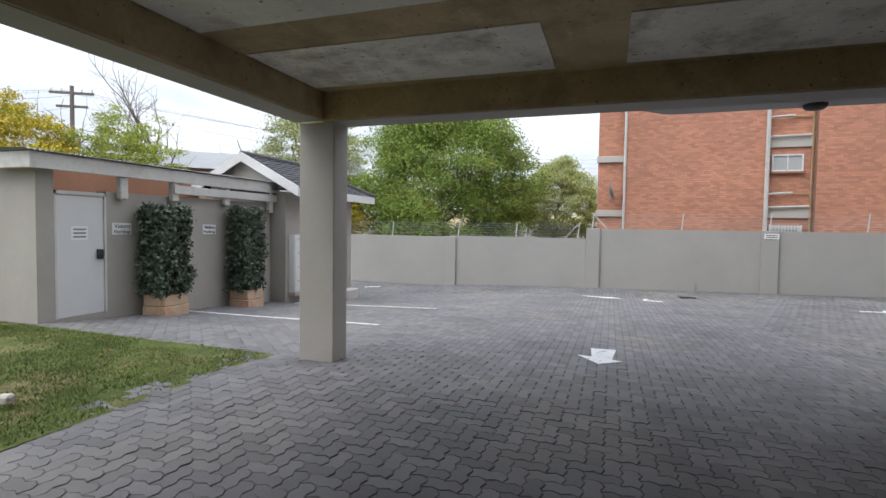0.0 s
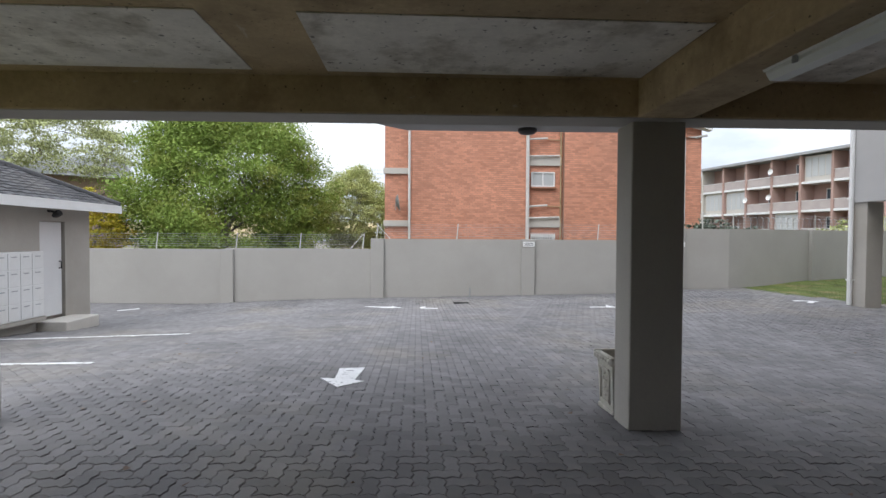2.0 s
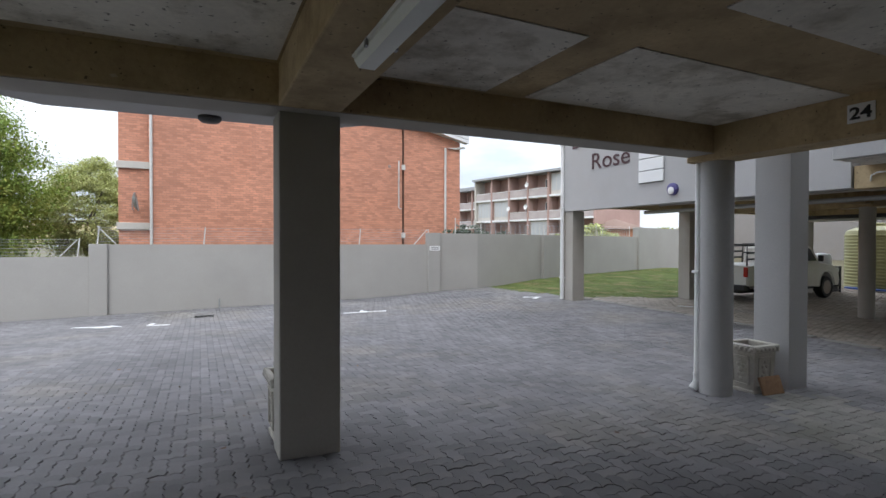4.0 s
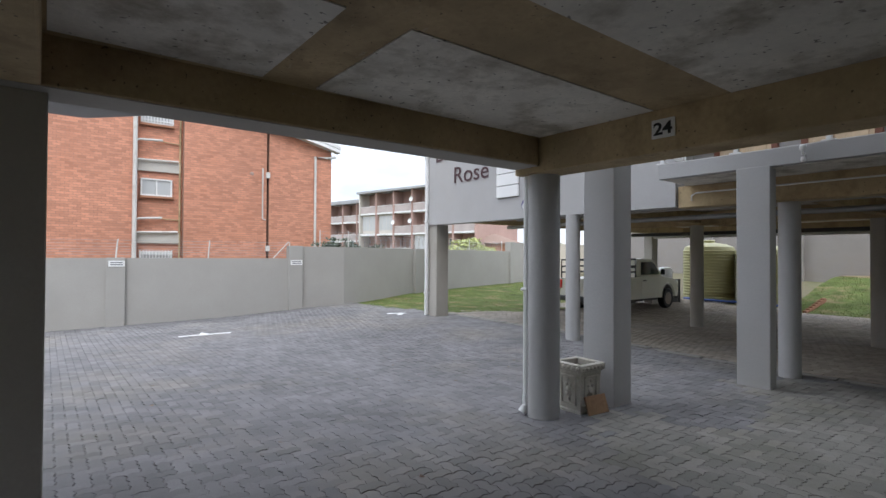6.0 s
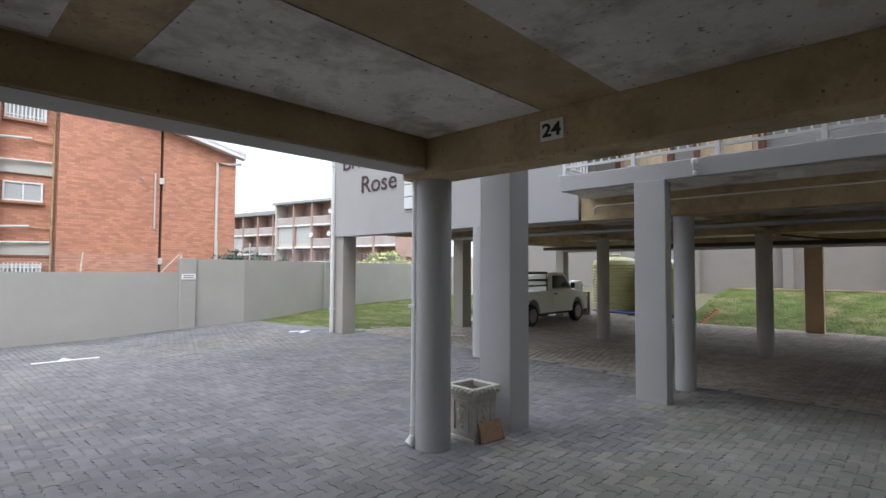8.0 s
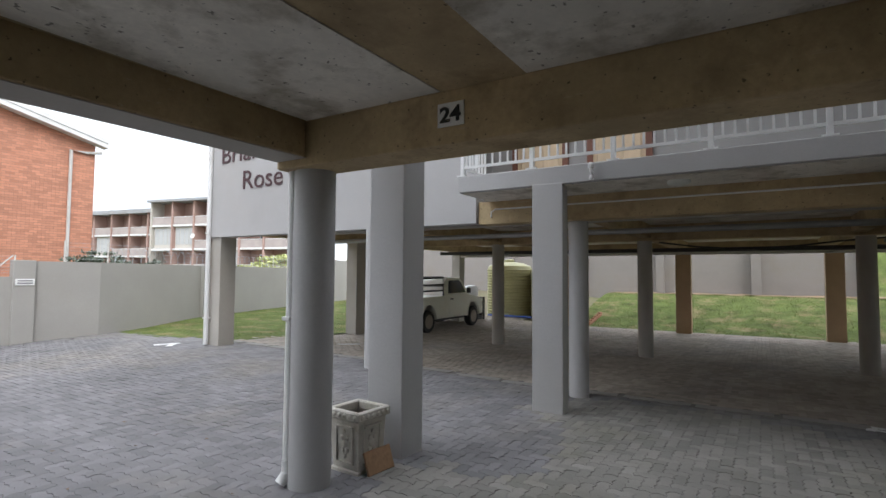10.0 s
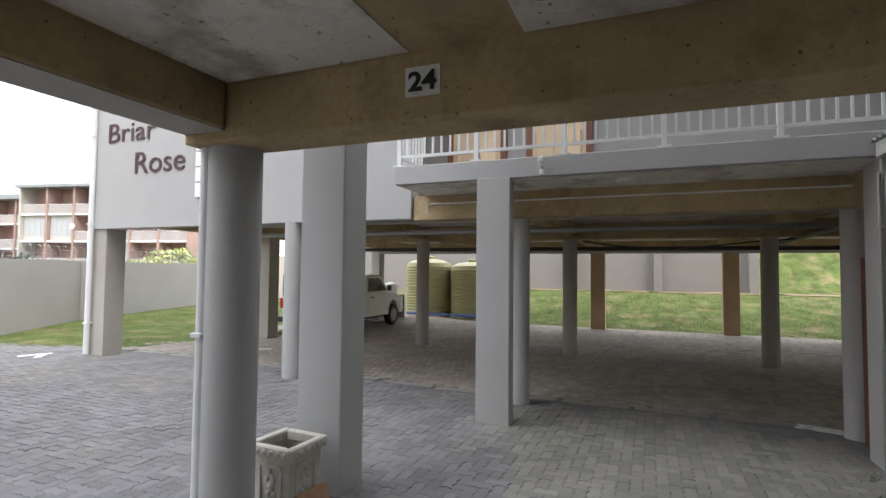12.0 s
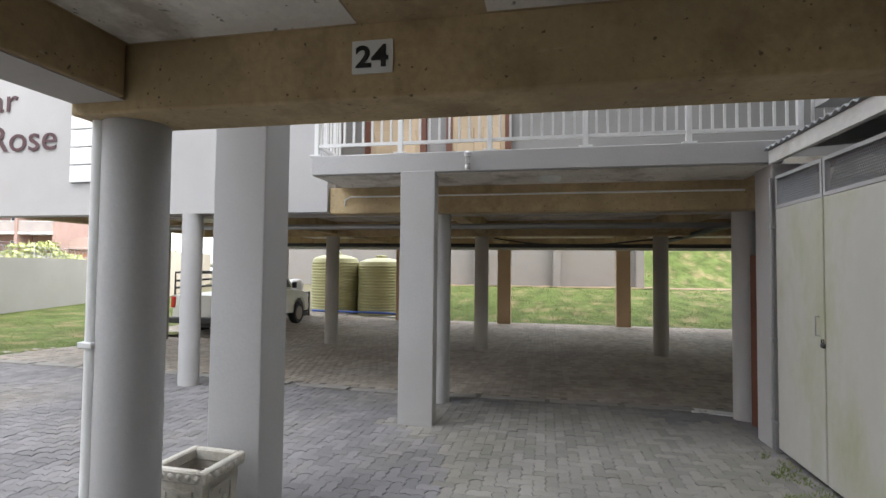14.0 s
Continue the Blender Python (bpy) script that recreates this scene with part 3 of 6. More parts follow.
FY = 23.0
core = Shape()
core.prism([(0.88, FY), (6.02, FY), (6.02, FY + 0.30), (7.62, FY + 0.30), (7.62, FY), (10.80, FY), (10.80, FY + 0.4), (10.90, FY + 0.4), (10.90, FY), (13.75, FY), (13.75, FY + 9), (-0.2, FY + 9), (-0.2, FY + 0.22), (0.88, FY + 0.22)], -1.8, lambda x, y: flats_top(x))
part("wall", core, mortar, flats)
for x0, x1, y in ((-0.2, 0.88, FY + 0.22), (0.88, 6.02, FY), (6.02, 7.62, FY + 0.30), (7.62, 10.80, FY), (10.90, 13.75, FY)):
    s = Shape()
    brick_face(s, x0, x1, 0.9, 8.8, y, flats_top)
    tagged(part("brickwork", s, brick_mat, flats, "red facebrick"), kind="stuff")
# side return towards the tree
s = Shape()
for row in range(80):
    z = 0.9 + row * 0.086
    yy = FY + 0.22 - (0.117 if row % 2 else 0)
    while yy < FY + 9:
        a, b = max(yy, FY + 0.22), min(yy + 0.225, FY + 9)
        if z < 8.5 and b > a + 0.02:
            s.box(-0.207, a, z, -0.19, b, z + 0.076)
        yy += 0.235
tagged(part("brickwork", s, brick_mat, flats, "red facebrick"), kind="stuff")
roof = Shape()
ROOF_A, ROOF_B, ROOF_END = 8.62, 6.46, 14.0
roof.add([(x, y, z + dz) for dz in (0.0, 0.14) for x, y, z in ((5.0, FY - 0.35, ROOF_A), (ROOF_END, FY - 0.35, ROOF_B), (ROOF_END, FY + 9.2, ROOF_B), (5.0, FY + 9.2, ROOF_A))],
         [(0, 3, 2, 1), (4, 5, 6, 7), (0, 1, 5, 4), (1, 2, 6, 5), (2, 3, 7, 6), (3, 0, 4, 7)])
part("roof", roof, sheet_roof, flats, "grey sheet roof")
barge = Shape()
for k, (dz, w) in enumerate(((0.0, 0.05), (-0.17, 0.03))):
    barge.add([(x, y, z + dz + up) for y in (FY - 0.36 - w, FY - 0.02) for x, z, up in ((5.0, ROOF_A, -0.02), (ROOF_END + 0.03, ROOF_B, -0.03), (ROOF_END + 0.03, ROOF_B, 0.13), (5.0, ROOF_A, 0.14))],
              [(0, 1, 2, 3), (5, 4, 7, 6), (1, 5, 6, 2), (0, 3, 7, 4), (3, 2, 6, 7), (0, 4, 5, 1)])
part("bargeboard", barge, white_paint, flats, "white bargeboard")
for z in (4.28, 2.02, 6.55):
    s = Shape()
    s.box(-0.26, FY + 0.10, z, 0.86, FY + 0.24, z + 0.26, 0.01)
    part("band", s, pale_band, flats, "pale concrete band")
for z in (4.72, 2.02, 7.45):
    s = Shape()
    s.box(6.06, FY + 0.20, z, 7.56, FY + 0.33, z + 0.40, 0.01)
    part("panel", s, pale_band, flats, "stained pale concrete panel")


def pipe(points, r, parent, name="pipe", mat=aged_white, label="white pipe"):
    s = Shape()
    s.tube(points, r, 8)
    return part(name, s, mat, parent, label)


pipe([(0.86, FY - 0.06, -0.5), (0.86, FY - 0.06, 8.4)], 0.055, flats)
pipe([(5.98, FY - 0.08, -0.5), (5.98, FY - 0.08, 8.3)], 0.075, flats)
pipe([(7.52, FY + 0.22, -0.5), (7.52, FY + 0.22, 8.0)], 0.035, flats, "pipe", brown_concrete, "rusty brown pipe")
for z in (5.86, 2.93, 8.2):
    pipe([(5.98, FY + 0.02, z - 0.06), (6.15, FY + 0.10, z), (6.90, FY + 0.12, z + 0.05)], 0.045, flats)
    pipe([(6.9, FY + 0.24, z + 0.03), (7.5, FY + 0.24, z - 0.02)], 0.02, flats, "pipe", brown_concrete, "rusty brown pipe")
for z in (5.12, 2.42):
    pipe([(5.98, FY - 0.02, z - 0.08), (6.12, FY + 0.1, z), (7.45, FY + 0.14, z + 0.04)], 0.04, flats)
pipe([(12.95, FY - 0.07, -0.5), (12.95, FY - 0.07, 6.02), (13.5, FY - 0.07, 6.02), (13.9, FY - 0.2, 6.08)], 0.055, flats)
pipe([(10.62, FY - 0.05, 5.25), (10.62, FY - 0.05, 3.12), (10.74, FY - 0.05, 3.08)], 0.03, flats)
for z in (4.85, 1.75):
    s = Shape()
    s.box(10.76, FY - 0.10, z, 10.92, FY + 0.02, z + 0.24, 0.01)
    part("meter_box", s, aged_white, flats, "small white box")
s = Shape()
s.lathe([(0.02, 0), (0.06, 0.02), (0.08, 0.07), (0.04, 0.10)], 12, (10.12, FY - 0.14, 4.95), Matrix.Rotation(radians(90), 4, "X"))
part("lamp", s, brown_brick, flats, "small brown wall lamp")
# satellite dish at the corner
dish = thing("satellite_dish", FM @ pose(0.28, FY - 0.05, 2.75, 0, 0, 0), "small grey satellite dish fixed to the brick corner", "dish")
s = Shape()
s.lathe([(0.0, 0.0), (0.18, 0.03), (0.30, 0.09), (0.36, 0.15)], 20, (0, -0.25, 0.25), Matrix.Rotation(radians(80), 4, "Y"), caps=False)
part("reflector", s, steel, dish)
s = Shape()
s.tube([(0, 0.27, 0), (0, -0.22, 0.0), (0, -0.25, 0.25)], 0.02)
part("arm", s, steel, dish)


def wall_window(name, x0, x1, z0, z1, y, parent, panes=2, glass=curtain_glass, bars=False):
    """A framed window facing -y, with sill and panes."""
    w = part(name, Shape().box(x0, y - 0.02, z0, x1, y + 0.05, z1), dark_metal, parent, "white framed curtained window")
    f = Shape()
    t = 0.055
    for a in ((x0, x1, z0, z0 + t), (x0, x1, z1 - t, z1), (x0, x0 + t, z0 + t, z1 - t), (x1 - t, x1, z0 + t, z1 - t)):
        f.box(a[0], y - 0.075, a[2], a[1], y - 0.02, a[3])
    for k in range(1, panes):
        xm = x0 + (x1 - x0) * k / panes
        f.box(xm - 0.025, y - 0.07, z0 + t, xm + 0.025, y - 0.02, z1 - t)
    part("frame", f, white_paint, w)
    for k in range(panes):
        xa, xb = x0 + (x1 - x0) * k / panes + 0.03, x0 + (x1 - x0) * (k + 1) / panes - 0.03
        part("pane", Shape().box(xa, y - 0.035, z0 + 0.05, xb, y - 0.025, z1 - 0.05), glass, w)
    part("sill", Shape().box(x0 - 0.06, y - 0.14, z0 - 0.09, x1 + 0.06, y - 0.02, z0 - 0.005, 0.01), terracotta, w, "red brick sill")
    if bars:
        n = round((x1 - x0) / 0.11)
        for k in range(n + 1):
            xa = x0 + (x1 - x0) * k / n
            part("burglar_bar", Shape().box(xa - 0.02, y - 0.12, z0, xa + 0.02, y - 0.09, z1 + 0.04), white_paint, w)
        for zr in (z0 + 0.1, z1 - 0.12):
            part("bar_rail", Shape().box(x0 - 0.03, y - 0.125, zr, x1 + 0.03, y - 0.085, zr + 0.04), white_paint, w)
    return w


wall_window("window", 6.2, 7.25, 3.80, 4.45, FY + 0.27, flats)
wall_window("window", 6.2, 7.25, 6.52, 7.18, FY + 0.27, flats, bars=True)
wall_window("window", 6.2, 7.25, 1.05, 1.72, FY + 0.27, flats, bars=True)

# ---- long balconied flats further off ----
apt = thing("apartment_building", pose(38.2, 66.8, 0, 0, 0, 102), "long three-storey flats with recessed brown balconies", "building")
# local x runs along the front away from the walker, local y points to the back (left of the run is the front)


def apt_section(x0, bays, bw, base, setback, windows):
    h = 2.9
    x1 = x0 + bays * bw
    part("wall", Shape().box(x0, -9.0, base - 3.0, x1, -1.6 - setback, base + 3 * h), party_brick, apt)
    part("roof", Shape().prism([(x0 - 0.3, -9.4), (x1 + 0.3, -9.4), (x1 + 0.3, 0.5 - setback), (x0 - 0.3, 0.5 - setback)], base + 3 * h, lambda x, y: base + 3 * h + 0.22 + 0.10 * max(0, -y)), sheet_roof, apt, "grey sheet roof")
    part("fascia", Shape().box(x0 - 0.3, 0.5 - setback, base + 3 * h - 0.02, x1 + 0.3, 0.56 - setback, base + 3 * h + 0.26), sheet_roof, apt)
    for st in range(3):
        z = base + st * h
        part("floor_slab", Shape().box(x0, -1.6 - setback, z - 0.12, x1, 0.12 - setback, z + 0.12), white_paint, apt)
        for b in range(bays):
            xa, xb = x0 + b * bw, x0 + (b + 1) * bw
            if (st, b) in windows:
                w = part("window", Shape().box(xa + 0.2, -0.35 - setback, z + 0.14, xb - 0.2, -0.2 - setback, z + h - 0.16), pale_band, apt, "wide white framed window")
                for k in range(4):
                    wa = xa + 0.3 + (bw - 0.6) * k / 4
                    part("pane", Shape().box(wa + 0.05, -0.2 - setback, z + 0.6, wa + (bw - 0.6) / 4 - 0.05, -0.17 - setback, z + h - 0.35), curtain_glass, w)
                continue
            balcony = part("balcony", Shape().box(xa + 0.12, -0.02 - setback, z + 0.16, xb - 0.12, 0.06 - setback, z + 1.0), balcony_paint, apt, "pinkish grey balcony front")
            part("top_rail", Shape().box(xa + 0.12, -0.04 - setback, z + 1.02, xb - 0.12, 0.08 - setback, z + 1.08), white_paint, balcony)
            door = part("balcony_door", Shape().box(xa + bw * 0.22, -1.6 - setback, z + 0.14, xa + bw * 0.56, -1.54 - setback, z + 2.3), white_paint, apt)
            part("pane", Shape().box(xa + bw * 0.22 + 0.1, -1.54 - setback, z + 0.3, xa + bw * 0.56 - 0.1, -1.52 - setback, z + 2.2), window_glass, door)
    for b in range(bays + 1):
        xa = x0 + b * bw
        part("party_wall", Shape().box(xa - 0.12, -1.6 - setback, base - 1.0, xa + 0.12, 0.2 - setback, base + 3 * h - 0.02), party_brick if b < bays else pale_band, apt)


apt_section(-21.6, 6, 3.4, 1.55, 0.0, {(2, 1), (1, 5), (1, 4), (0, 2)})
apt_section(0.3, 8, 3.4, 0.9, 3.6, {(1, 3)})
for bx, bz in ((-8.2, 6.0), (-11.5, 8.9), (-11.3, 6.1)):
    d2 = thing("satellite_dish", apt.matrix_basis @ pose(bx, 0.35, bz), "white satellite dish on a far balcony", "dish", "dishes on the far flats")
    s = Shape()
    s.lathe([(0.0, 0.0), (0.20, 0.03), (0.32, 0.11)], 16, (0, 0, 0), Matrix.Rotation(radians(-80), 4, "X"), caps=False)
    part("reflector", s, white_paint, d2)
    part("arm", Shape().tube([(0, -0.2, -0.1), (0, 0.05, 0)], 0.03), steel, d2)


# ---- trees ----
def leaf_cloud(centres, per, spread, size, seed):
    """Many small bent leaves scattered round clump centres."""
    rng = np.random.default_rng(seed)
    c = np.repeat(np.array(centres), per, axis=0)
    n = len(c)
    p = c + rng.normal(0, 1, (n, 3)) * np.array(spread)
    a = rng.normal(0, 1, (n, 3))
    a /= np.linalg.norm(a, axis=1)[:, None]
    u = np.cross(a, rng.normal(0, 1, (n, 3)))
    u /= np.linalg.norm(u, axis=1)[:, None]
    w = np.cross(a, u)
    k = (size * rng.uniform(0.6, 1.3, n))[:, None]
    v = np.stack([p - u * k, p + w * k * 0.5 + a * k * 0.15, p + u * k, p - w * k * 0.5 + a * k * 0.15], 1).reshape(-1, 3)
    me = bpy.data.meshes.new("leaves")
    me.vertices.add(4 * n)
    me.vertices.foreach_set("co", v.ravel())
    me.loops.add(4 * n)
    me.loops.foreach_set("vertex_index", np.arange(4 * n))
    me.polygons.add(n)
    me.polygons.foreach_set("loop_start", np.arange(n) * 4)
    me.update(calc_edges=True)
    return me


def limbs(s, start, direction, length, radius, depth, rng):
    """Branches that fork and taper."""
    p, d = Vector(start), Vector(direction).normalized()
    pts, rad = [p.copy()], [radius]
    for k in range(3):
        d = (d + Vector(rng.normal(0, 0.13, 3))).normalized()
        p = p + d * length / 3
        pts.append(p.copy())
        rad.append(radius * (1 - 0.15 * (k + 1)))
    s.tube(pts, rad, 6 if depth > 1 else 4)
    if depth > 0:
        for k in range(3 if depth > 1 else 4):
            nd = (d + Vector(rng.normal(0, 0.55, 3)) + Vector((0, 0, 0.12))).normalized()
            limbs(s, pts[1 + k % 3], nd, length * 0.72, radius * 0.5, depth - 1, rng)


def tree(x, y, z0, height, crown, radius, mat, label, n_clumps, per, leaf, seed, sparse=0.0, lumps=0.28, depth=2):
    """Trunk, limbs and a crown of leaf clumps on an uneven shell. crown: height of its middle."""
    rng = np.random.default_rng(seed)
    t = thing("tree", pose(x, y, z0), label, "tree")
    s = Shape()
    limbs(s, (0, 0, -0.2), (0, 0, 1), (crown - z0) * 0.75, 0.05 * (height - z0) * 0.5, depth, rng)
    part("trunk", s, bark, t)
    if n_clumps:
        pts = []
        hz = height - crown
        while len(pts) < n_clumps:
            d = rng.normal(0, 1, 3)
            d /= np.linalg.norm(d)
            if d[2] < -0.92:
                continue
            lump = 1 + lumps * noise.noise((d[0] * 2.2 + seed, d[1] * 2.2, d[2] * 2.2)) + lumps * 0.6 * noise.noise((d[0] * 5 + seed, d[1] * 5, d[2] * 5))
            r = rng.uniform(0.55 if sparse else 0.74, 1.0) * lump
            if sparse and noise.noise((d[0] * 4, d[1] * 4, d[2] * 4 + seed)) < sparse - 0.5:
                continue
            taper = 1.0 - 0.25 * max(0, d[2])
            pts.append((d[0] * radius * r * taper, d[1] * radius * r * taper, crown - z0 + d[2] * hz * r))
        me = leaf_cloud(pts, per, (radius * 0.08, radius * 0.08, hz * 0.032), leaf, seed)
        me.materials.append(mat)
        part("crown", me, mat, t)
    return t


tree(-8.15, 26.8, -1.5, 8.9, 3.7, 4.65, leaf_green, "large dense green broadleaf tree behind the boundary wall", 1150, 175, 0.062, 3, lumps=0.42)
tree(-2.6, 33.0, -1.5, 5.6, 3.0, 2.6, leaf_olive, "smaller olive green tree behind the wall", 620, 130, 0.05, 5, lumps=0.25)
tree(-20.5, 33.5, -1.0, 10.2, 7.0, 4.6, leaf_pale, "airy pale green tree behind the gatehouse", 300, 90, 0.075, 8, sparse=0.45)
tree(-13.2, 24.3, -1.0, 3.4, 2.0, 1.7, leaf_yellow, "yellow autumn shrub behind the wall", 200, 90, 0.055, 9)
tree(-26.0, 16.4, -0.5, 7.0, 4.4, 2.9, leaf_yellow, "yellow green autumn tree", 420, 100, 0.06, 11)
tree(-22.9, 19.8, -0.5, 6.5, 3.8, 2.6, leaf_feather, "bright green feathery tree", 420, 90, 0.055, 12, lumps=0.7)
tree(-33.0, 23.4, -0.5, 9.6, 7.0, 3.0, leaf_pale, "leafless grey winter tree", 0, 0, 0.1, 13, depth=4)
tree(-25.4, 25.8, -0.5, 8.4, 6.4, 3.0, leaf_pale, "leafless grey winter tree", 0, 0, 0.1, 14, depth=4)
tree(-28.2, 27.0, -0.5, 8.4, 6.4, 3.0, leaf_pale, "leafless grey winter tree", 0, 0, 0.1, 15, depth=4)
tree(12.4, 19.7, -0.4, 2.25, 1.4, 1.3, leaf_dark, "low dark hedge shrub behind the wall", 90, 30, 0.07, 16)
tree(15.0, 20.9, -0.4, 2.0, 1.3, 1.4, leaf_dark, "low dark hedge shrub behind the wall", 90, 30, 0.07, 17)
tree(28.5, 30.5, -0.4, 2.9, 1.6, 2.6, leaf_olive, "olive shrub beyond the far wall", 140, 30, 0.14, 18)
tree(36.0, 30.0, -0.4, 2.9, 1.6, 2.4, leaf_olive, "olive shrub beyond the far wall", 120, 30, 0.14, 19)

# ---- pole and wires ----
pole = thing("utility_pole", pose(-30.6, 22.9, -2.6), "tall grey timber utility pole with cross arms", "pole")
part("mast", Shape().tube([(0, 0, 0), (0, 0, 12.2)], [0.16, 0.11], 10), bark, pole)
for z, w in ((11.7, 2.4), (10.9, 1.7)):
    part("cross_arm", Shape().box(-w / 2, -0.06, z, w / 2, 0.06, z + 0.14, 0.01, pose(0, 0, 0, 0, 0, 30)), bark, pole)
for k in range(5):
    s = Shape()
    s.lathe([(0.03, 0), (0.07, 0.05), (0.04, 0.1), (0.07, 0.15), (0.03, 0.2)], 8, tuple(pose(0, 0, 0, 0, 0, 30) @ Vector((-1.1 + 0.55 * k, 0, 11.84))))
    part("insulator", s, white_paint, pole)
for k, (dx, dz) in enumerate(((-1.0, 11.2), (-0.4, 11.2), (0.9, 11.1), (0.3, 10.3))):
    a, b = Vector((-30.6 + dx * 0.87, 22.9 + dx * 0.5, dz - 1.9)), Vector((-60.0 + dx, 14.0 + 3 * k, dz + 1.5))
    pts = [a.lerp(b, i / 10) - Vector((0, 0, 1.3 * 4 * (i / 10) * (1 - i / 10))) for i in range(11)]
    tagged(part("power_line", Shape().tube(pts, 0.009, 4), dark_metal), "thin dark overhead power line", "cable", "overhead lines")
    b = Vector((4.0 + dx, 60.0 + 4 * k, dz - 2))
    pts = [a.lerp(b, i / 10) - Vector((0, 0, 1.5 * 4 * (i / 10) * (1 - i / 10))) for i in range(11)]
    tagged(part("power_line", Shape().tube(pts, 0.009, 4), dark_metal), "thin dark overhead power line", "cable", "overhead lines")

# long low roof behind the outbuildings, and houses far off
s = Shape()
barn = thing("long_house", pose(-28, 30, 0.6, 0, 0, 38), "long low house with grey sheet roof and brown wall", "house")
part("wall", Shape().box(-11, -3, 0, 11, 3, 4.6), brown_brick, barn)
part("roof", Shape().add([(-11.6, -3.6, 4.5), (11.6, -3.6, 4.5), (11.6, 3.6, 4.5), (-11.6, 3.6, 4.5), (-11.6, 0, 6.0), (11.6, 0, 6.0)], [(0, 1, 5, 4), (2, 3, 4, 5), (0, 4, 3), (1, 2, 5), (0, 3, 2, 1)]), sheet_roof, barn)
for hx, hy, hw, hz, hm in ((-2.2, 60, 5, 3.0, aged_white), (-6.0, 75, 7, 3.4, brown_brick), (1.5, 90, 6, 4.2, aged_white), (-13, 95, 9, 3.2, pale_band)):
    hs = thing("house", pose(hx, hy, -2.5, 0, 0, 12), "small distant house with pale walls", "house", "distant houses")
    part("wall", Shape().box(-hw / 2, -3, 0, hw / 2, 3, hz), hm, hs)
    part("roof", Shape().add([(-hw / 2 - 0.3, -3.3, hz), (hw / 2 + 0.3, -3.3, hz), (hw / 2 + 0.3, 3.3, hz), (-hw / 2 - 0.3, 3.3, hz), (-hw / 2, 0, hz + 1.4), (hw / 2, 0, hz + 1.4)], [(0, 1, 5, 4), (2, 3, 4, 5), (0, 4, 3), (1, 2, 5), (0, 3, 2, 1)]), sheet_roof, hs)
hs = thing("house", pose(52, 51, -0.5, 0, 0, 40), "low red brown brick house beyond the far wall", "house", "distant houses")
part("wall", Shape().box(-9, -3, 0, 9, 3, 3.6), terracotta, hs)
part("roof", Shape().add([(-9.4, -3.4, 3.6), (9.4, -3.4, 3.6), (9.4, 3.4, 3.6), (-9.4, 3.4, 3.6), (-9, 0, 4.8), (9, 0, 4.8)], [(0, 1, 5, 4), (2, 3, 4, 5), (0, 4, 3), (1, 2, 5), (0, 3, 2, 1)]), brown_brick, hs)
hill = Shape()
HX = [(-420 + 28 * i) for i in range(31)]
hill.v = [(x, 620, -6) for x in HX] + [(x, 700, 22 + 10 * noise.noise((x * 0.006, 3.1, 0)) + 4 * noise.noise((x * 0.02, 1.1, 0))) for x in HX]
hill.f = [(i, i + 1, 32 + i, 31 + i) for i in range(30)]
hill_mat = surface("dry_hillside", (0.50, 0.40, 0.22), 0.95, 0.15, 0.3, 0.02, 0.0, stain=(0.2, 0.22, 0.1), stain_amount=0.5, stain_scale=0.03)
setting("backdrop", hill, hill_mat, "dry yellow hills far off", "hill")


# ---- outbuilding with store door ----
store = thing("store_building", pose(0, 0, 0), "low grey plastered store with weathered white fascia", "building")
SX = -6.95
front = Shape()
for y0, y1, z1 in ((5.38, 5.62, 2.20), (6.40, 10.40, 1.95)):
    front.box(SX - 0.2, y0, -0.6, SX, y1, z1)
front.box(SX - 0.2, 5.62, -0.6, SX, 6.40, 0.075)
part("wall", front, plaster, store)
side = Shape()
side.box(-11.5, 5.38, -0.6, SX - 0.2, 5.58, 2.20)
side.box(-11.5, 5.58, -0.6, -11.3, 10.4, 2.2)
part("wall", side, plaster, store)
part("rear_wall", Shape().box(-9.2, 5.6, -0.5, -9.0, 10.4, 2.42), terracotta, store, "red brick inner wall")
part("fascia", Shape().box(SX + 0.14, 5.22, 2.185, SX + 0.18, 10.42, 2.40, 0.006), aged_white, store, "weathered white fascia board")
part("fascia", Shape().box(-11.6, 5.20, 2.185, SX + 0.18, 5.235, 2.40, 0.006), aged_white, store, "weathered white fascia board")
part("rail", Shape().box(SX + 0.13, 7.55, 1.99, SX + 0.17, 10.42, 2.14, 0.006), aged_white, store, "weathered white board")
for y, z0 in ((6.62, 1.84), (7.62, 1.86), (8.9, 1.84), (10.28, 1.74)):
    s = Shape()
    s.box(SX + 0.02, y - 0.07, z0, SX + 0.125, y + 0.07, 2.19, 0.012)
    s.box(SX, y - 0.055, 2.06, SX + 0.13, y + 0.055, 2.185, 0.01)
    part("bracket", s, aged_white, store, "weathered rafter end")
# corrugated roof
s = Shape()
n = 150
for i in range(n + 1):
    y = 5.12 + 5.36 * i / n
    dz = 0.009 * math.sin(2 * math.pi * y / 0.076)
    s.v += [(SX + 0.24, y, 2.425 + dz), (-7.7, y, 2.46 + dz), (SX + 0.24, y, 2.417 + dz), (-7.7, y, 2.452 + dz)]
for i in range(n):
    a = 4 * i
    s.f += [(a, a + 4, a + 5, a + 1), (a + 2, a + 3, a + 7, a + 6), (a, a + 2, a + 6, a + 4)]
part("roof", s, sheet_roof, store, "corrugated grey roof sheet")
door = thing("door_1", pose(SX - 0.05, 5.62, 0.08), "closed white steel store door with a black lock", "door", "", "structure")
